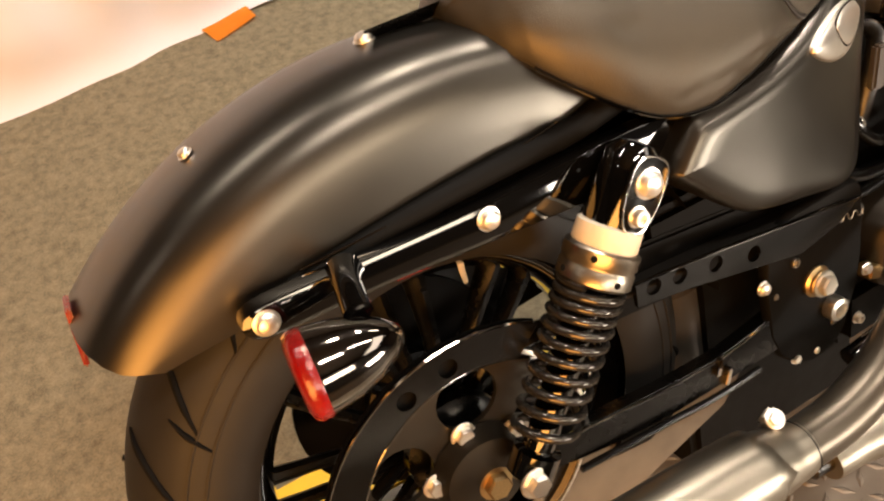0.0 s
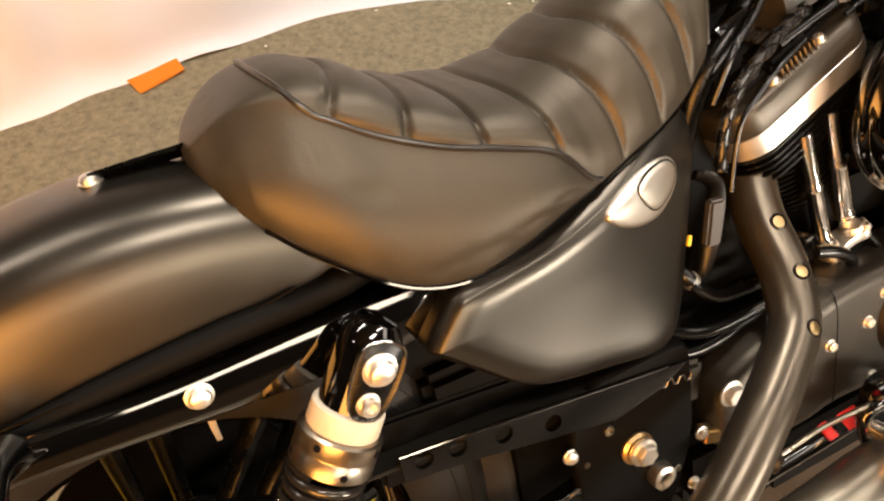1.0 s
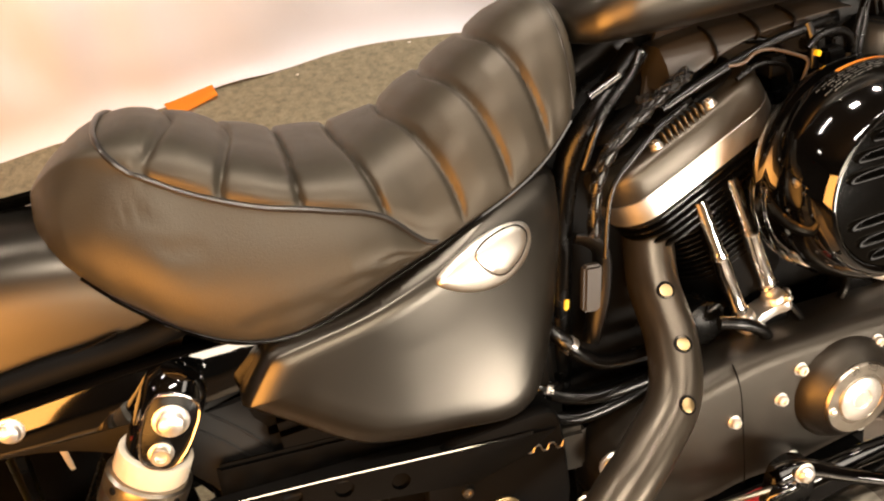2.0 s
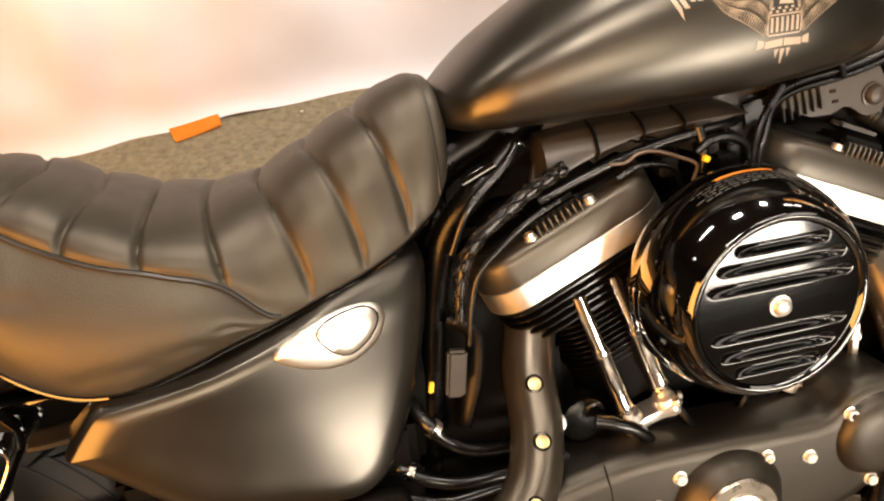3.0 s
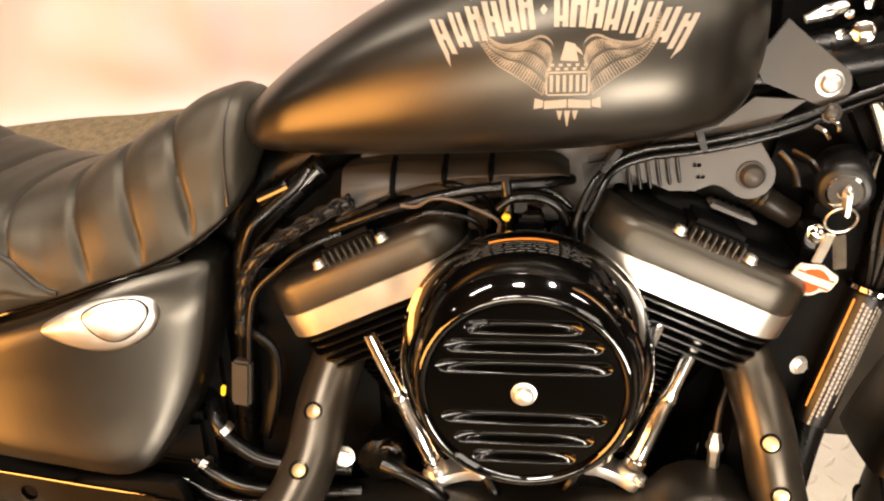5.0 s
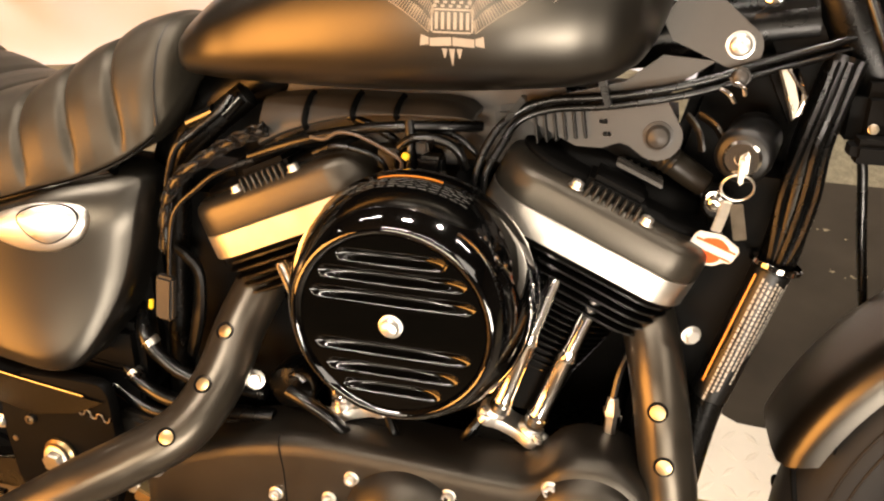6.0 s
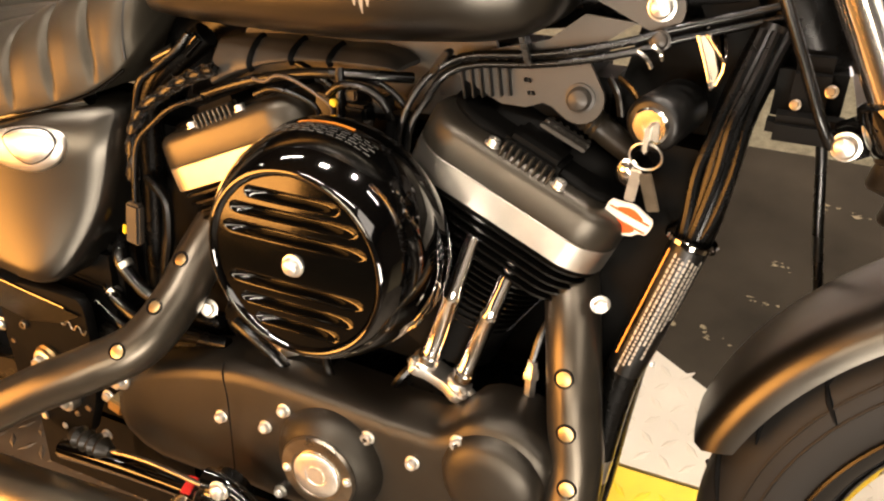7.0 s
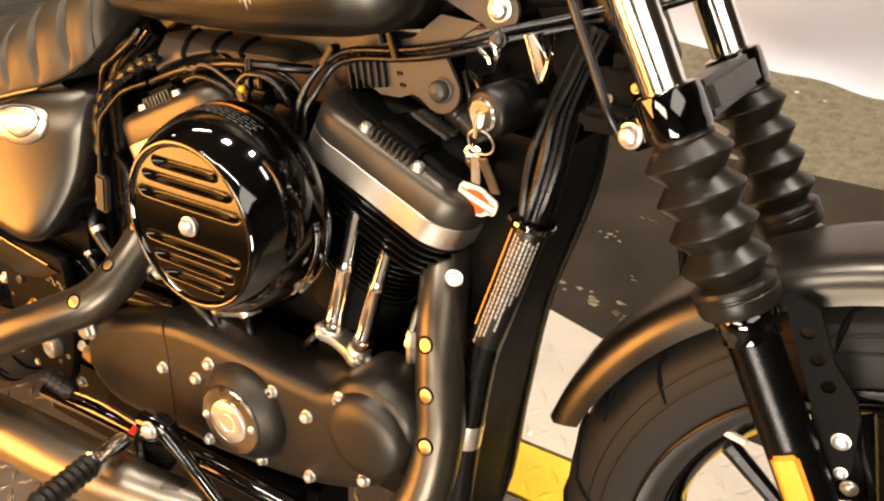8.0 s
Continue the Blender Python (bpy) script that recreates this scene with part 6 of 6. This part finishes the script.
def key_set():
    ob = thing("key_ring", "keys and an orange-white tag hanging from the ignition", "keys", BIKE)
    # everything hangs straight down in the room, so against the lean of the bike
    o = Vector((1.150, -0.094, 0.722))
    down = (BIKE.inverted().to_3x3() @ Vector((0, 0, -1))).normalized()
    right = Vector((1, 0, 0))
    out = right.cross(down).normalized()
    if out.y > 0:
        out = -out
    at = lambda r, d, e=0.0: o + right * r + down * d + out * e
    m = Matrix((right, -out, -down)).transposed().to_4x4()
    part("key", rbox((0.004, 0.016, 0.022), Matrix.Translation(o + Vector((0, 0.002, -0.004))), 0.0015), DARKSTEEL, ob, "inserted steel key")
    ring = [at(0.013 * math.cos(a), 0.022 + 0.013 * math.sin(a)) for a in (2 * math.pi * k / 24 for k in range(25))]
    part("split_ring", tube(ring, 0.0011, 8, 1, caps=False), STEEL, ob)
    part("spare_key", rbox((0.011, 0.0022, 0.040), Matrix.Translation(at(0.006, 0.056, 0.003)) @ m @ pose(0, 0, 0, 0, -14, 0), 0.001), DARKSTEEL, ob, "spare steel key")
    part("tag_clip", rbox((0.009, 0.003, 0.034), Matrix.Translation(at(-0.008, 0.052, 0.002)) @ m @ pose(0, 0, 0, 0, 8, 0), 0.001), STEEL, ob)
    base = Matrix.Translation(at(-0.010, 0.088, 0.004)) @ m @ Matrix.Diagonal((0.98, 1, 1.1, 1)) @ pose(0, 0, 0, 0, 22, 0)
    shield = [(-0.021, 0.011), (-0.012, 0.013), (0, 0.017), (0.012, 0.013), (0.021, 0.011), (0.021, -0.006), (0.014, -0.007), (0.010, -0.014), (0, -0.018), (-0.010, -0.014), (-0.014, -0.007), (-0.021, -0.006)]
    bm = pillow(shield, [(0.0012, 0), (-0.0012, 0)], 1, 48)
    bm.transform(base)
    tag = part("key_tag", bm, TAGWHITE, ob, "white tag with orange shapes")
    bm = pillow([(-0.012, 0.0085), (0, 0.014), (0.012, 0.0085), (0.012, 0.0062), (-0.012, 0.0062)], [(-0.0011, 0), (-0.0017, 0)], 1, 32)
    pillow([(-0.011, -0.0042), (0.011, -0.0042), (0.008, -0.011), (0, -0.0155), (-0.008, -0.011)], [(-0.0011, 0), (-0.0017, 0)], 1, 32, bm)
    bm.transform(base)
    part("tag_shape", bm, REDTAG, tag)
    bm = rbox((0.038, 0.0012, 0.0016), base @ Matrix.Translation((0, -0.0013, 0.0058)), 0)
    rbox((0.038, 0.0012, 0.0016), base @ Matrix.Translation((0, -0.0013, -0.0038)), 0, bm)
    part("tag_bar", bm, REDTAG, tag)
    return ob


key_set()

# clutch cable that hangs ahead of the frame, horn and small clutter at the steering head
cable("clutch_cable", [(1.21, -0.095, 0.87), (1.228, -0.10, 0.832), (1.252, -0.10, 0.784), (1.268, -0.10, 0.752), (1.279, -0.095, 0.733)], 0.0042, HOSE, "black cable")
cable("speedometer_cable", [(1.262, 0.07, 0.76), (1.272, 0.08, 0.72), (1.283, 0.08, 0.679), (1.296, 0.08, 0.608), (1.311, 0.08, 0.538)], 0.0052, HOSE, "black hanging cable")
bm = rbox((0.05, 0.06, 0.06), Matrix.Translation((1.258, -0.02, 0.755)), 0.012)
rbox((0.06, 0.03, 0.02), Matrix.Translation((1.262, -0.06, 0.735)), 0.006, bm)
part("horn_bracket", bm, MATTE, bike)
strip = part("bracket_strip", plate([(1.171, 0.793), (1.180, 0.795), (1.190, 0.768), (1.189, 0.756), (1.186, 0.754)], -0.056, -0.052), DARKSTEEL, bike, "polished metal bracket beside the steering head")
part("strip_edge", tube([(1.171, -0.057, 0.794), (1.179, -0.057, 0.775), (1.187, -0.057, 0.754)], 0.0013, 6, 3), CHROME, strip)
part("strip_edge", tube([(1.177, -0.057, 0.795), (1.186, -0.057, 0.784), (1.194, -0.057, 0.774), (1.190, -0.057, 0.758)], 0.0013, 6, 3), CHROME, strip)
# clips and small fittings round the steering head
for a, b in (((1.127, -0.060, 0.777), (1.140, -0.060, 0.766)), ((1.139, -0.060, 0.783), (1.147, -0.060, 0.773))):
    part("hose_clip", tube([a, tuple((Vector(a) + Vector(b)) / 2 + Vector((0.002, -0.002, 0.001))), b], 0.0022, 8, 3), CHROME, bike, "bright wire clip")
for x, z, r in ((1.250, 0.750, 0.0030), (1.2725, 0.763, 0.0034)):
    bolt(bike, x, -0.052, z, r, "hex", DARKSTEEL, (-0.3, -1, 0.2), "fitting")
# brake hose joint between the front cylinder and its pipe
joint = part("pressure_switch", lathe([(0.006, -0.030), (0.006, -0.004), (0.0085, -0.002), (0.0085, 0.004), (0.0068, 0.006), (0.0055, 0.016), (0.003, 0.018)], (1.070, -0.067, 0.455), (0, 0, 1), 6), STEEL, bike, "small steel pressure fitting")
part("switch_lead", tube([(1.070, -0.067, 0.472), (1.074, -0.060, 0.500), (1.085, -0.050, 0.530)], 0.004, 8, 4), HOSE, joint)
# round cap, nut and hose ends ahead of the rear pipe
round_cap = part("sensor_cover", lathe([(0.026, 0.030), (0.027, 0.004), (0.025, 0.0), (0.018, -0.003), (0.002, -0.004)], (0.732, -0.082, 0.432), (0, 1, 0), 28), BLACK, bike, "round black sensor cover")
part("cover_tab", tube([(0.734, -0.088, 0.452), (0.743, -0.090, 0.456), (0.750, -0.088, 0.448)], 0.003, 8, 4), HOSE, round_cap)
bolt(bike, 0.697, -0.095, 0.445, 0.0075, "hex", BRIGHT, (0.2, -1, 0.3), "hose_nut")
part("wire_marker", rbox((0.005, 0.004, 0.012), Matrix.Translation((0.5714, -0.082, 0.5115)) @ pose(0, 0, 0, 0, 12, 0), 0.001), YELLOW, bike, "small yellow wire marker")
part("relay_bracket", tube([(0.598, -0.062, 0.572), (0.612, -0.066, 0.566), (0.624, -0.066, 0.548), (0.618, -0.064, 0.50), (0.602, -0.062, 0.446)], [0.008, 0.010, 0.010, 0.012, 0.010], 10, 5, flat=0.6), PLASTIC, bike, "black relay bracket behind the connector")
part("cover_end", rbox((0.050, 0.024, 0.055), Matrix.Translation((0.541, -0.092, 0.347)) @ pose(0, 0, 0, 0, 8, 0), 0.006), WRINKLE, bike, "wrinkle black end of the sprocket cover")

# lower frame rail with a torn red sticker
rail = part("lower_frame_rail", tube([(0.48, -0.150, 0.205), (0.60, -0.155, 0.222), (0.72, -0.155, 0.228), (0.86, -0.150, 0.232), (0.98, -0.14, 0.22)], 0.0125, 14, 5), GLOSS, bike, "gloss black lower frame rail")
for a, b, m in ((0.692, 0.706, REDPAINT), (0.706, 0.722, BLACK), (0.722, 0.752, REDPAINT)):
    part("sticker", rbox((b - a, 0.022, 0.004), Matrix.Translation(((a + b) / 2, -0.161, 0.240)) @ pose(0, 0, 0, 28, -3, 0), 0.001), m, rail, "torn red sticker" if m is REDPAINT else "")

bm = rbox((0.30, 0.10, 0.12), Matrix.Translation((0.80, -0.06, 0.165)), 0.02)
rbox((0.14, 0.06, 0.10), Matrix.Translation((0.60, -0.07, 0.20)), 0.02, bm)
part("oil_pump", bm, MATTE, bike, "black castings under the engine")
# front fork hardware
y = 0.078
for s, rows in ((1, ((1.435, 0.528), (1.450, 0.501), (1.468, 0.473))),):
    br = part("fender_stay", plate([(1.42, 0.545), (1.45, 0.545), (1.50, 0.45), (1.525, 0.36), (1.495, 0.35), (1.465, 0.43), (1.43, 0.49)], min(y, y + 0.004 * s), max(y, y + 0.004 * s), [(x, z, 0.0065) for x, z in rows]), BLACK, bike, "black mudguard stay")
    for x, z in ((1.489, 0.412), (1.508, 0.372)):
        bolt(br, x, 0.076, z, 0.007, "dome", BRIGHT)
near_stay = part("fender_stay", plate([(1.418, 0.640), (1.448, 0.630), (1.468, 0.589), (1.489, 0.564), (1.494, 0.550), (1.499, 0.500), (1.490, 0.488), (1.470, 0.500), (1.460, 0.546), (1.443, 0.585)], -0.089, -0.085, [(1.444, 0.609, 0.0055), (1.455, 0.589, 0.0055), (1.467, 0.569, 0.0055)]), MATTE, bike, "black drilled mudguard stay")
for x, z, r in ((1.486, 0.526, 0.0058), (1.492, 0.498, 0.0042)):
    bolt(near_stay, x, -0.089, z, r, "dome", BRIGHT)
part("wheel_weight", rbox((0.034, 0.006, 0.006), Matrix.Translation((1.401, -0.045, 0.468)) @ pose(0, 0, 0, 0, -3, -20), 0.001), TAGWHITE, bike, "white wheel weight clip")

part("hanging_clip", tube([(0.048, -0.035, 0.512), (0.068, -0.035, 0.512), (0.063, -0.035, 0.500), (0.064, -0.035, 0.478)], [0.004, 0.004, 0.0035, 0.0025], 8, 3, flat=0.5), PALE, bike, "small pale cable clip under the mudguard")
# foot control
part("brake_boot", lathe([(0.008, -0.03)] + [(0.014 if k % 2 else 0.010, -0.025 + 0.006 * k) for k in range(9)] + [(0.007, 0.03)], Vector((0.572, -0.18, 0.270)), (1, 0, -0.1), 24), BOOT, bike, "ribbed rubber brake boot")
part("brake_rod", tube([(0.60, -0.18, 0.268), (0.66, -0.18, 0.275), (0.745, -0.18, 0.270)], 0.0030, 10, 3), DARKSTEEL, bike, "dark steel brake rod")
ped = part("brake_pedal", tube([(0.745, -0.18, 0.285), (0.78, -0.18, 0.282), (0.84, -0.185, 0.25), (0.95, -0.20, 0.20)], [0.013, 0.011, 0.008, 0.008], 12, 5), GLOSS, bike, "gloss black brake pedal")
bolt(ped, 0.772, -0.192, 0.288, 0.0095, "dome", BRIGHT)
PEG, OUT = Vector((0.724, -0.200, 0.256)), Vector((0.16, -1, 0.0)).normalized()
peg = part("foot_peg", lathe([(0.009, -0.004), (0.012, 0.0), (0.012, 0.036), (0.0145, 0.038), (0.0145, 0.048), (0.011, 0.050)], PEG, OUT, 24), CHROME, bike, "chrome foot peg joint")
part("peg_rubber", lathe([(0.012, 0.048)] + [(0.0165 if k % 2 else 0.014, 0.052 + 0.005 * k) for k in range(16)] + [(0.012, 0.137)], PEG, OUT, 24), BOOT, peg, "ribbed black foot peg rubber")
part("peg_bracket", tube([(0.775, -0.15, 0.25), (0.765, -0.185, 0.272), PEG + Vector((0.010, 0.02, 0.0)), PEG + Vector((0.018, 0.015, -0.045)), (0.775, -0.20, 0.15)], 0.0085, 10, 5), GLOSS, bike, "gloss black peg bracket")
part("pedal_bracket", pillow([(0.735, 0.235), (0.745, 0.29), (0.770, 0.298), (0.795, 0.285), (0.80, 0.25), (0.78, 0.215), (0.75, 0.21)], [(-0.165, 0), (-0.178, 0), (-0.181, 0.003)], 1, 48), BLACK, bike, "black pedal bracket")
part("label_plate", rbox((0.020, 0.002, 0.038), Matrix.Translation((0.345, -0.052, 0.318)) @ pose(0, 0, 0, 0, 8, 0), 0.0005), YELLOW, bike, "yellow hanging tag")
